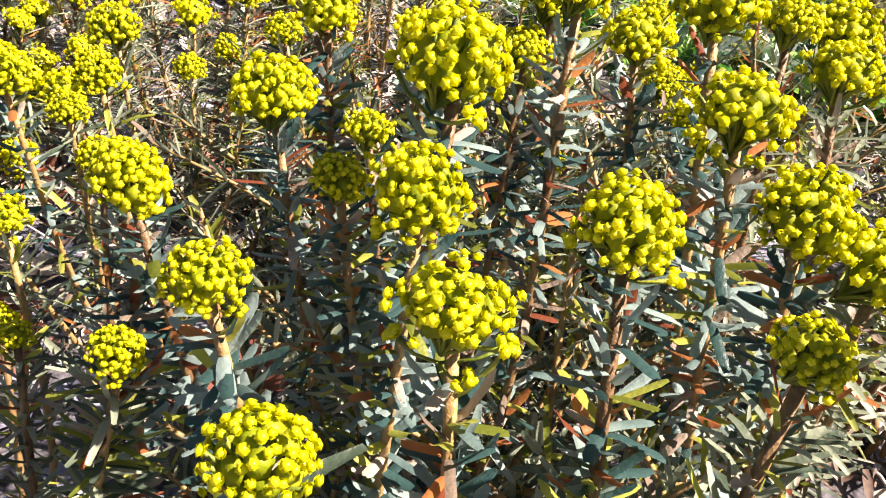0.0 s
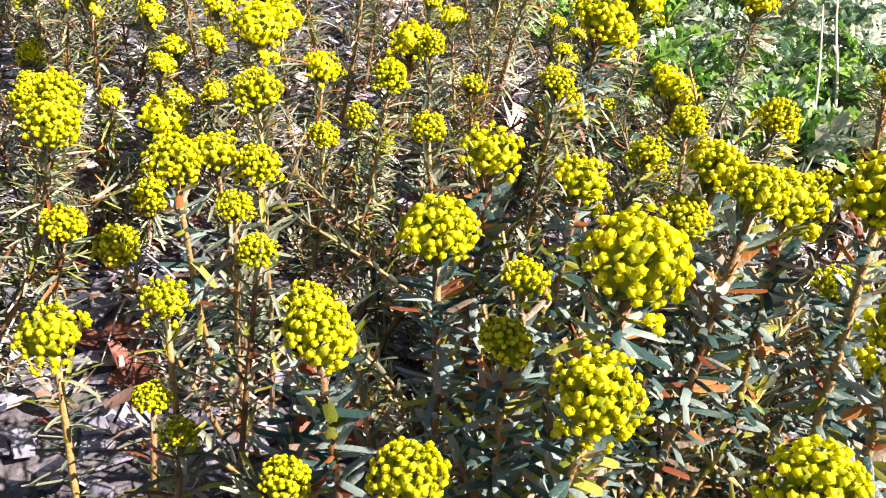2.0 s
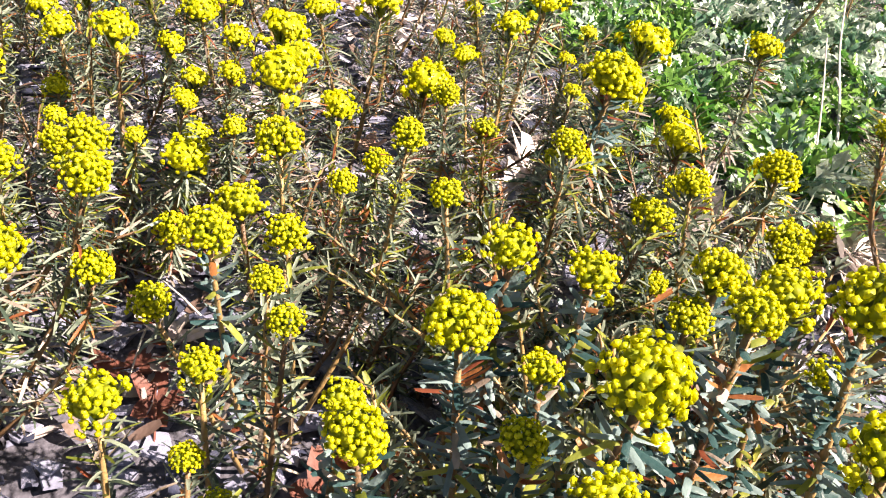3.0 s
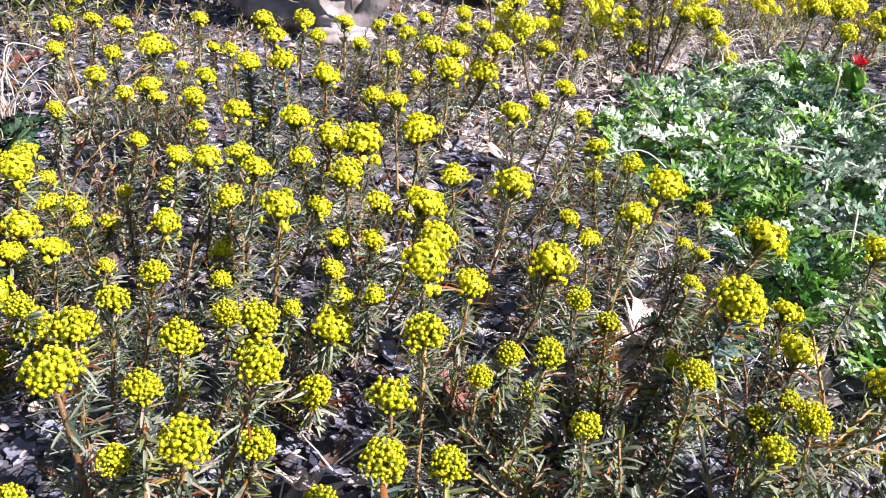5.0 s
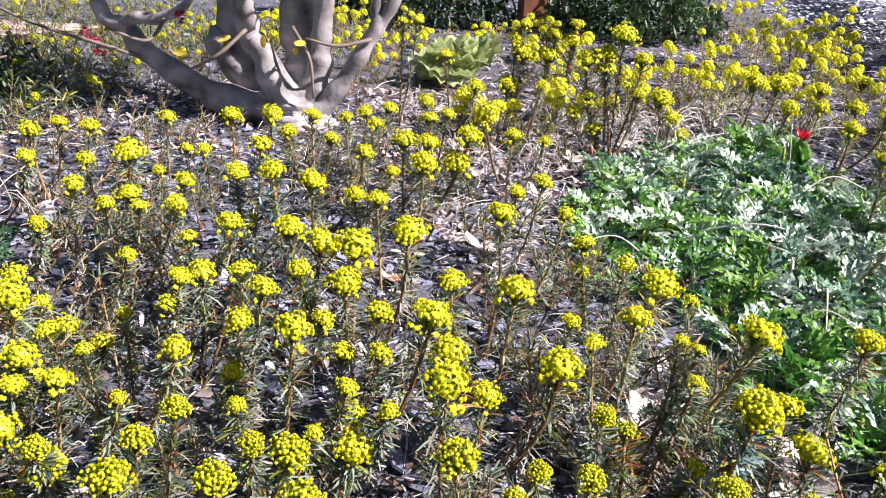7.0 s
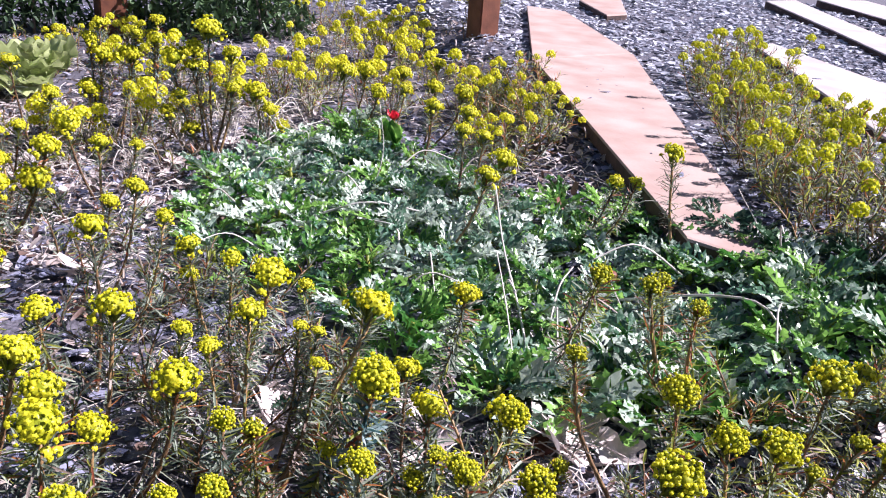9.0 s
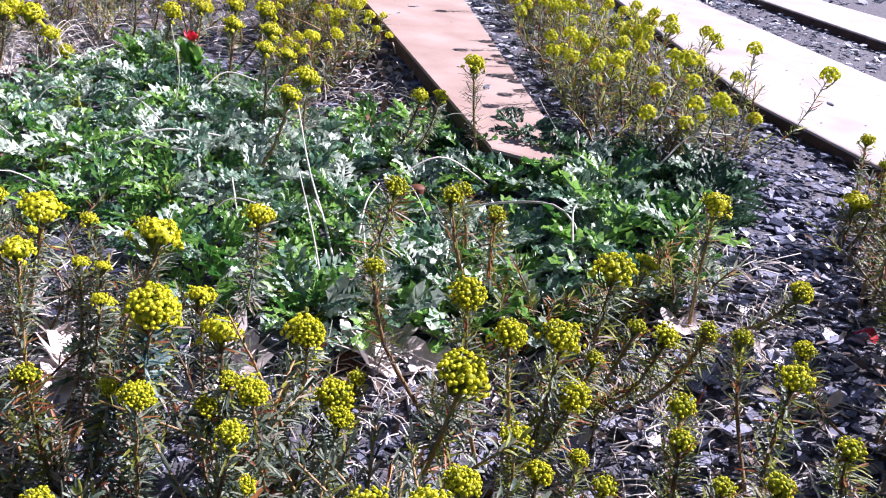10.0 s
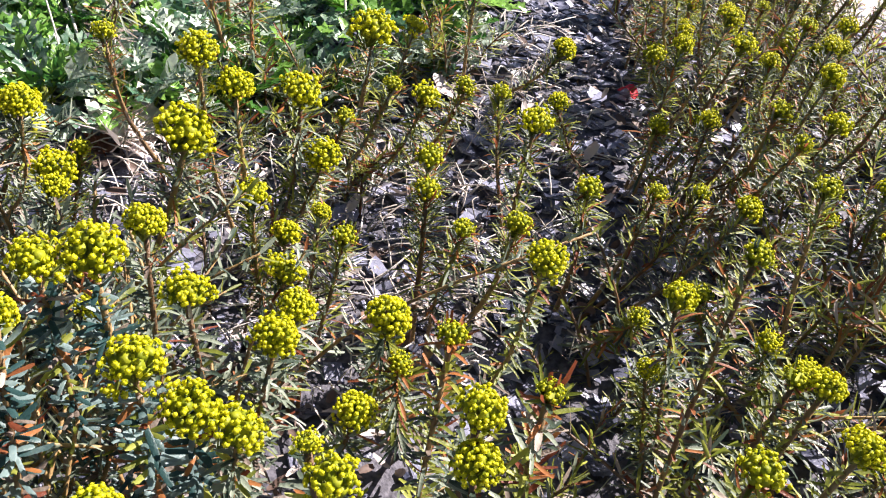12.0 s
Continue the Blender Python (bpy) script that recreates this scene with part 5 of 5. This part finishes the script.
    spots = np.array([(-0.86, 2.30, 0.20), (-0.83, 2.29, 0.17), (-0.80, 2.27, 0.19), (-0.70, 2.30, 0.24), (-0.50, 2.29, 0.24), (-0.535, 2.31, 0.22), (-0.72, 2.32, 0.20), (-0.61, 2.29, 0.22)]) - o
    young = Bag()
    way = rng.normal(0, 1, (8, 3)) + (0, -0.5, 0.6)
    young.many(strap_leaves(spots, way, np.broadcast_to([0.1, -0.9, 0.3], way.shape), np.full(8, 0.042), np.full(8, 0.016), np.full(8, 0.1)), LEAF_FACES)
    part("young_leaves", young.mesh("young_leaves", [M_YOUNG]), tree, "yellow-orange young leaves on the twigs")
    buds = Bag()
    for x, y, z in ((-1.1, 2.36, 0.195), (-1.08, 2.34, 0.165), (-0.83, 2.29, 0.285), (-1.13, 2.37, 0.21)):
        for _ in range(5):
            v = np.array([x, y, z]) - o + rng.normal(0, 0.008, 3)
            w = rng.normal(0, 1, (4, 3))
            buds.many(strap_leaves(np.repeat(v[None], 4, 0), w, np.broadcast_to([0.2, 0.3, 1.0], w.shape), np.full(4, 0.013), np.full(4, 0.009), np.full(4, 0.3)), LEAF_FACES)
    part("blossom_buds", buds.mesh("blossom_buds", [M_BLOSSOM]), tree, "small magenta blossom buds")


build_tree()


# ---------------------------------------------------------------- other plants
def dry_tuft(x, y, count, height, label):
    bag = Bag()
    for i in range(count):
        a = rng.uniform(0, 6.28)
        out = rng.uniform(0.3, 1.0)
        h = height * rng.uniform(0.6, 1.1)
        far = np.array([math.cos(a), math.sin(a) * 0.8, 0]) * h * out
        bend = np.array([rng.normal(0, 0.03), rng.normal(0, 0.03), 0])
        turn = np.array([-far[1], far[0], 0]) * rng.normal(0, 0.5)
        hook = rng.uniform(0.3, 0.9)
        pts = [(0, 0, 0), far * 0.15 + (0, 0, h * 0.45), far * 0.35 + bend * 0.5 + (0, 0, h * 0.85), far * 0.7 + bend + turn * 0.4 + (0, 0, h * 1.02), far * 1.05 + bend + turn + (0, 0, h * hook), far * 0.9 + bend * 1.5 + turn * 1.4 + (0, 0, h * (hook - 0.15))]
        bag.add(*tube(curve_points(pts, 16), np.linspace(0.0013, 0.0008, 16), 4))
    ob = tagged(new("dry_grass_tuft", bag.mesh("dry_grass_tuft", [M_STRAW])), label, "dry grass")
    ob.location = (x, y, float(ground_z(x, y)) - 0.002)


dry_tuft(-0.83, 1.40, 20, 0.17, "bleached tuft of dry curling grass stems")
dry_tuft(0.42, 2.30, 46, 0.12, "pale dry grass tuft beside the leafy patch")
for tx, ty in ((0.1, 2.15), (0.22, 2.35), (0.0, 2.4), (0.34, 2.5), (0.5, 2.6), (0.15, 2.6), (-0.1, 2.2), (0.62, 2.75), (0.95, 2.0), (1.02, 2.3)):
    dry_tuft(tx, ty, 22, 0.07, "low tuft of pale dry grass in the bed")
dry_tuft(-0.98, 1.47, 16, 0.14, "loose dry grass stems bent over")


def pale_plant():
    thing = new("pale_ruffled_plant")
    thing.location = (-0.19, 3.02, 0)
    tagged(thing, "mound of pale yellow-green ruffled leaves", "leafy plant")
    bag = Bag()
    k = 13
    for n in range(3):
        rings = []
        for r in np.linspace(0.01, 1, 6):
            a = np.linspace(-2.5, 2.5, 22)
            wave = 0.26 * r * r * np.cos(a * (7 + n)) + 0.08 * r * np.cos(a * 17 + n)
            rings.append(np.stack([r * np.cos(a) * (1 + 0.08 * np.cos(9 * a)), r * np.sin(a), 0.22 * r * r + wave * 0.7], -1))
        v = np.concatenate(rings)
        f = [(i * 22 + j, (i + 1) * 22 + j, (i + 1) * 22 + j + 1, i * 22 + j + 1) for i in range(5) for j in range(21)]
        b = Bag()
        b.add(v * 0.06, f)
        me = b.mesh("leaf", [M_PALEGREEN])
        for i in range(k):
            a = rng.uniform(0, 360)
            m = pose(0, 0, rng.uniform(0.02, 0.12), 0, 0, a) @ pose(rng.uniform(0.01, 0.12), 0, 0, rng.normal(0, 15), rng.uniform(-55, 20), 0) @ Matrix.Scale(rng.uniform(0.7, 1.15), 4)
            part("leaf", me, thing, place=m)
    bag.add(*tube([(0, 0, -0.01), (0, 0, 0.05), (0.004, 0, 0.1)], [0.01, 0.008, 0.005], 6))
    part("crown", bag.mesh("crown", [M_RAY]), thing)


pale_plant()


def broad_plant(x, y):
    thing = new("broad_leaved_plant")
    thing.location = (x, y, float(ground_z(x, y)))
    tagged(thing, "plant with broad grey-green leaves in the shade", "leafy plant")
    for i in range(8):
        ln, wd = rng.uniform(0.12, 0.18), rng.uniform(0.04, 0.06)
        v, f = [], []
        for a in range(9):
            t = a / 8
            w = wd * math.sin(math.pi * (0.08 + 0.9 * t)) ** 0.7
            for b in range(5):
                u = (b - 2) / 2
                v.append((u * w, t * ln, 0.35 * ln * t * (1.3 - t) + 0.25 * abs(u) * w + 0.006 * math.sin(11 * t + 4 * u)))
        f = [(a * 5 + b, a * 5 + b + 1, a * 5 + b + 6, a * 5 + b + 5) for a in range(8) for b in range(4)]
        bag = Bag()
        bag.add(v, f)
        m = pose(0, 0, 0.0, 0, 0, i * 137.5) @ pose(0, 0.012, 0, rng.uniform(15, 60), 0, 0)
        part("leaf", bag.mesh("leaf", [M_DEAD_RED if i == 3 else M_KALE]), thing, place=m)


broad_plant(-1.32, 1.86)
broad_plant(-1.5, 1.95)


def red_flower(x, y):
    thing = new("red_flower")
    thing.location = (x, y, float(ground_z(x, y)))
    tagged(thing, "small red flower with broad green leaves", "flower")
    bag = Bag()
    bag.add(*tube(curve_points([(0, 0, 0), (0.006, 0, 0.06), (0.0, 0, 0.115)], 7), np.full(7, 0.002), 6))
    part("stem", bag.mesh("stem", [M_RAY]), thing)
    for i in range(9):
        v = [((b - 1.5) / 1.5 * 0.013 * math.sin(math.pi * (0.1 + 0.8 * a / 5)), 0.026 * a / 5, 0.010 * (a / 5) ** 2 + 0.003 * abs(b - 1.5)) for a in range(6) for b in range(4)]
        f = [(a * 4 + b, a * 4 + b + 1, a * 4 + b + 5, a * 4 + b + 4) for a in range(5) for b in range(3)]
        p = Bag()
        p.add(v, f)
        part("petal", p.mesh("petal", [M_RED]), thing, place=pose(0, 0, 0.115, 0, 0, 40 * i + rng.normal(0, 10)) @ pose(0, 0.003, 0, rng.uniform(5, 60), rng.normal(0, 15), 0) @ Matrix.Diagonal((rng.uniform(0.5, 0.9), rng.uniform(0.8, 1.1), 1.0, 1.0)))
    for i, (a, ln) in enumerate(((95, 0.08), (140, 0.085), (70, 0.07), (200, 0.06), (110, 0.09), (300, 0.06))):
        v = [((b - 2) / 2 * 0.024 * math.sin(math.pi * (0.06 + 0.86 * k / 7)) * (1 + 0.16 * (k % 2)), ln * k / 7, 0.02 * (k / 7) + 0.006 * abs(b - 2)) for k in range(8) for b in range(5)]
        f = [(k * 5 + b, k * 5 + b + 1, k * 5 + b + 6, k * 5 + b + 5) for k in range(7) for b in range(4)]
        p = Bag()
        p.add(v, f)
        part("leaf", p.mesh("leaf", [M_GREEN]), thing, place=pose(0, 0, 0.04, 0, 0, a) @ pose(0, 0, 0, 50, 0, 0))


red_flower(0.725, 2.19)
rosette(0.70, 2.23, 0.08, 1.0, 6, 0.6)
rosette(0.66, 2.28, 0.09, 0.0, 6, 0.6)


def shrub(x, y, w, d, h, count, label):
    bag = Bag()
    u = rng.uniform(-1, 1, (count, 3))
    u = u[(u**2).sum(1) < 1]
    lump = 0.75 + 0.35 * np.sin(5 * u[:, 0] + 1) * np.sin(4 * u[:, 1] + 2)
    pos = np.stack([x + u[:, 0] * w, y + u[:, 1] * d, np.abs(u[:, 2]) * h * lump + 0.02], -1)
    way = rng.normal(0, 1, pos.shape) + (0, 0, 0.4)
    n = len(pos)
    bag.many(strap_leaves(pos, way, np.broadcast_to([0.1, 0.2, 1.0], way.shape), rng.uniform(0.03, 0.06, n), rng.uniform(0.012, 0.022, n), rng.normal(0, 0.2, n)), LEAF_FACES)
    thing = tagged(new("shrub"), label, "shrub", "dark shrubs behind the bed")
    for _ in range(14):
        px, py = x + rng.uniform(-0.6, 0.6) * w, y + rng.uniform(-0.6, 0.6) * d
        one = Bag()
        one.add(*tube(curve_points([(px, py, -0.01), (px + rng.normal(0, 0.03), py, h * 0.4), (px + rng.normal(0, 0.08), py, h * 0.8)], 5), np.linspace(0.008, 0.003, 5), 5))
        part("stem", one.mesh("stem", [M_TWIG]), thing)
    part("crown", bag.mesh("crown", [M_DARKGREEN]), thing)


# widened so that their dark leaves stand for the shaded strip
shrub(-0.55, 4.42, 0.55, 0.32, 0.62, 6000, "green shrub behind the tree, shade put into its dark leaf colour")
shrub(0.50, 4.40, 0.50, 0.32, 0.46, 4400, "low green shrub behind the bed, shade put into its dark leaves")
shrub(-1.72, 2.45, 0.40, 0.34, 0.13, 1300, "low growth in the far corner of the bed, shade put into its dark leaves")


def post(x, y, w, label):
    bm = bmesh.new()
    bmesh.ops.create_cube(bm, size=1)
    bmesh.ops.scale(bm, vec=(w, w, 1.3), verts=bm.verts)
    bmesh.ops.translate(bm, vec=(0, 0, 0.64), verts=bm.verts)
    bmesh.ops.bevel(bm, geom=list(bm.edges), offset=0.006, segments=2, affect="EDGES")
    me = bpy.data.meshes.new("post")
    bm.to_mesh(me)
    bm.free()
    me.materials.append(M_POST)
    ob = tagged(new("wooden_post", me), label, "post", "wooden posts")
    ob.location = (x, y, float(ground_z(x, y)) - 0.02)
    ob.rotation_euler = (0, 0, radians(14))


post(1.53, 3.57, 0.10, "reddish brown stained wooden post beside a board")
post(0.05, 4.33, 0.12, "dark brown wooden post in the shade")


# ---------------------------------------------------------------- litter
def dead_leaf(x, y, size, mat, label, z=0.008):
    """A dry lobed leaf, curled and folded along its midrib."""
    k = 22
    v, f = [(0, 0, 0)], []
    for r in (0.5, 1.0):
        for j in range(k):
            a = 2 * math.pi * j / k
            lobe = 1 + 0.34 * math.cos(5 * a) * r + rng.normal(0, 0.05)
            px, py = r * lobe * math.cos(a) * 0.62, r * lobe * math.sin(a)
            v.append((px, py, 0.45 * abs(px) + 0.28 * py * py + rng.normal(0, 0.05)))
    f = [(0, 1 + j, 1 + (j + 1) % k) for j in range(k)] + [(1 + j, 1 + k + j, 1 + k + (j + 1) % k, 1 + (j + 1) % k) for j in range(k)]
    bag = Bag()
    bag.add(np.array(v) * size * 0.52, f)
    tv, tf = tube([(0, -0.8 * size, 0.06 * size), (0, -0.3 * size, 0.01), (0, 0.4 * size, 0.03 * size)], [0.0009, 0.0012, 0.0006], 4)
    bag.add(tv, tf)
    ob = tagged(new("dead_leaf", bag.mesh("dead_leaf", [mat])), label, "dead leaf", "dead leaves on the mulch")
    ob.matrix_basis = pose(x, y, float(ground_z(x, y)) + z, rng.normal(0, 16), rng.normal(0, 16), rng.uniform(0, 360))


PALE = "pale bleached dead leaf lying on the mulch"
DARK = "dark red-brown dead leaf curled on the mulch"
PINK = "pinkish brown dead leaf lying on slate"
for x, y, size in ((0.251, 1.078, 0.085), (0.23, 1.041, 0.07), (0.423, 1.025, 0.075), (0.41, 1.055, 0.06), (0.60, 0.972, 0.08), (0.562, 0.975, 0.07), (0.27, 1.13, 0.07), (0.24, 1.17, 0.055), (0.31, 1.12, 0.05), (0.42, 1.0, 0.06), (0.43, 1.03, 0.045), (0.56, 0.94, 0.07), (0.62, 0.92, 0.06), (0.66, 0.96, 0.05), (0.92, 0.80, 0.05), (0.58, 0.62, 0.04), (-0.05, 0.74, 0.05), (0.1, 0.76, 0.04), (0.05, 1.5, 0.05), (0.02, 1.58, 0.06), (0.12, 1.9, 0.05), (-0.02, 2.0, 0.05), (-0.15, 2.15, 0.06), (0.2, 2.2, 0.05), (0.35, 2.35, 0.06)):
    dead_leaf(x, y, size * 1.15, M_DEAD_PALE, PALE, 0.014)
for x, y, size in ((-0.10, 0.875, 0.075), (-0.085, 0.85, 0.06), (0.075, 0.886, 0.075), (0.095, 0.865, 0.06), (0.06, 0.91, 0.06), (-0.116, 0.93, 0.05), (-0.12, 0.86, 0.06), (-0.10, 0.83, 0.05), (-0.14, 0.80, 0.05), (-0.07, 0.70, 0.06), (-0.04, 0.67, 0.05), (0.13, 0.62, 0.06), (0.10, 0.60, 0.05), (0.54, 0.96, 0.05), (1.0, 1.62, 0.08), (0.96, 1.70, 0.06), (0.92, 1.58, 0.06), (-1.2, 1.62, 0.09), (-1.12, 1.7, 0.08), (-1.3, 1.72, 0.1), (-1.05, 1.6, 0.07), (-1.1, 1.82, 0.08)):
    dead_leaf(x, y, size, M_DEAD_RED, DARK)
for x, y, size in ((-0.70, 1.44, 0.05), (-0.68, 1.58, 0.045), (-0.12, 1.43, 0.05), (0.02, 1.45, 0.05), (0.05, 1.12, 0.04), (0.60, 0.57, 0.035), (-1.2, 1.72, 0.08)):
    dead_leaf(x, y, size, M_DEAD_PINK, PINK)


def red_petal(x, y):
    ob_z = float(ground_z(x, y))
    v = [((b - 1) * 0.008, 0.006 * a, 0.004 + 0.010 * math.sin(math.pi * a / 4) + 0.004 * abs(b - 1)) for a in range(5) for b in range(3)]
    f = [(a * 3 + b, a * 3 + b + 1, a * 3 + b + 4, a * 3 + b + 3) for a in range(4) for b in range(2)]
    bag = Bag()
    bag.add(v, f)
    ob = tagged(new("fallen_petal", bag.mesh("fallen_petal", [M_RED])), "curled red petal fallen on the mulch", "petal")
    ob.location = (x, y, ob_z + 0.01)


red_petal(1.09, 0.645)


def stub(x, y):
    bag = Bag()
    ang = np.arange(10) * 0.6283
    v = [(0.013 * math.cos(a), 0.013 * math.sin(a), z) for z in (0.0, 0.055, 0.058) for a in ang]
    v[20:] = [(p[0] * 0.9, p[1] * 0.9, p[2]) for p in v[20:]]
    f = [(r * 10 + j, r * 10 + (j + 1) % 10, (r + 1) * 10 + (j + 1) % 10, (r + 1) * 10 + j) for r in range(2) for j in range(10)] + [tuple(range(20, 30))]
    bag.add(v, f)
    ob = tagged(new("wooden_stub", bag.mesh("wooden_stub", [M_POST])), "short brown wooden stub among green leaves", "stub")
    ob.location = (x, y, float(ground_z(x, y)))


stub(0.84, 1.32)


def build_straw():
    bag = Bag()
    areas = [([(0.1, 0.95), (0.5, 0.88), (0.55, 1.0), (0.3, 1.35), (0.08, 1.3)], 300, 0.025, 0.08), ([(-0.9, 0.7), (0.9, 0.5), (1.3, 0.8), (0.3, 1.6), (0.4, 2.4), (-0.3, 2.3), (-0.8, 1.6)], 620, 0.03, 0.10), ([(0.45, 0.5), (0.8, 0.45), (1.2, 0.9), (0.95, 0.9), (0.45, 0.95)], 520, 0.02, 0.08), (BED_BACK, 1100, 0.03, 0.11), (BED_TREE, 260, 0.03, 0.12), ([(-0.2, 1.7), (0.15, 1.6), (0.45, 2.2), (0.75, 2.6), (0.3, 3.0), (-0.3, 2.8)], 700, 0.03, 0.09), ([(0.85, 1.7), (1.1, 1.5), (1.15, 2.2), (0.95, 2.2)], 170, 0.04, 0.12)]
    for poly, count, short, long in areas:
        for x, y in scatter(poly, count, 0.004):
            a, ln = rng.uniform(0, 6.28), rng.uniform(short, long)
            z = float(ground_z(x, y))
            way = np.array([math.cos(a), math.sin(a), rng.normal(0.05, 0.12)]) * ln
            p = np.array([x, y, z + 0.008])
            bag.add(*tube(curve_points([p, p + way * 0.5 + rng.normal(0, 0.006, 3) + (0, 0, 0.008), p + way], 5), np.linspace(0.0012, 0.0007, 5), 3))
    tagged(new("straw_litter", bag.mesh("straw_litter", [M_STRAW])), "dry pale stalks strewn over the mulch", "straw", kind="stuff")


build_straw()


def build_litter():
    """Small curled bits of dead leaf over the mulch."""
    bag = Bag()
    areas = [(BED_LEFT, 1700, 0.008, 0.028), (BED_BACK, 2400, 0.008, 0.03), ([(-0.3, 1.9), (0.2, 1.7), (0.5, 2.3), (0.75, 2.7), (0.2, 3.1), (-0.4, 2.9)], 2600, 0.006, 0.024), (BED_FAR_LEFT, 700, 0.012, 0.035), (BED_TREE, 1500, 0.008, 0.03), (BED_CORNER, 500, 0.01, 0.035), ([(0.3, 0.4), (1.2, 0.5), (1.6, 1.0), (1.2, 0.85), (0.5, 0.95)], 900, 0.006, 0.022), ([(-0.1, 1.6), (0.2, 1.5), (0.4, 2.3), (-0.2, 2.4)], 420, 0.010, 0.035), ([(0.85, 1.65), (1.05, 1.45), (1.3, 2.4), (1.0, 2.4)], 700, 0.008, 0.03)]
    for poly, count, small, large in areas:
        pts = np.array(scatter(poly, count, 0.002))
        n = len(pts)
        pos = np.c_[pts, ground_z(pts[:, 0], pts[:, 1]) + rng.uniform(0.006, 0.016, n)]
        way = np.c_[rng.normal(0, 1, (n, 2)), rng.normal(0, 0.25, n)]
        up = np.c_[rng.normal(0, 0.35, (n, 2)), np.ones(n)]
        ln = rng.uniform(small, large, n)
        bag.many(strap_leaves(pos, way, up, ln, ln * rng.uniform(0.25, 0.6, n), rng.normal(0.05, 0.3, n)), LEAF_FACES)
    tagged(new("leaf_litter", bag.mesh("leaf_litter", [M_LITTER])), "small bits of pale and brown dead leaves on the mulch", "leaf litter", kind="stuff")


build_litter()

# low shoots on the near flank of the thicket
BED_FLANK = [(0.55, 0.12), (0.72, -0.04), (1.05, -0.04), (1.45, 0.28), (1.2, 0.32), (0.9, 0.28), (0.65, 0.30)]
shoots("flank_undergrowth", "low olive and dry spurge shoots over slate mulch", scatter(BED_FLANK, 110, 0.03), 0.05, 0.12, [0.36, 0.30, 0.10, 0.24], 46, 0.022)
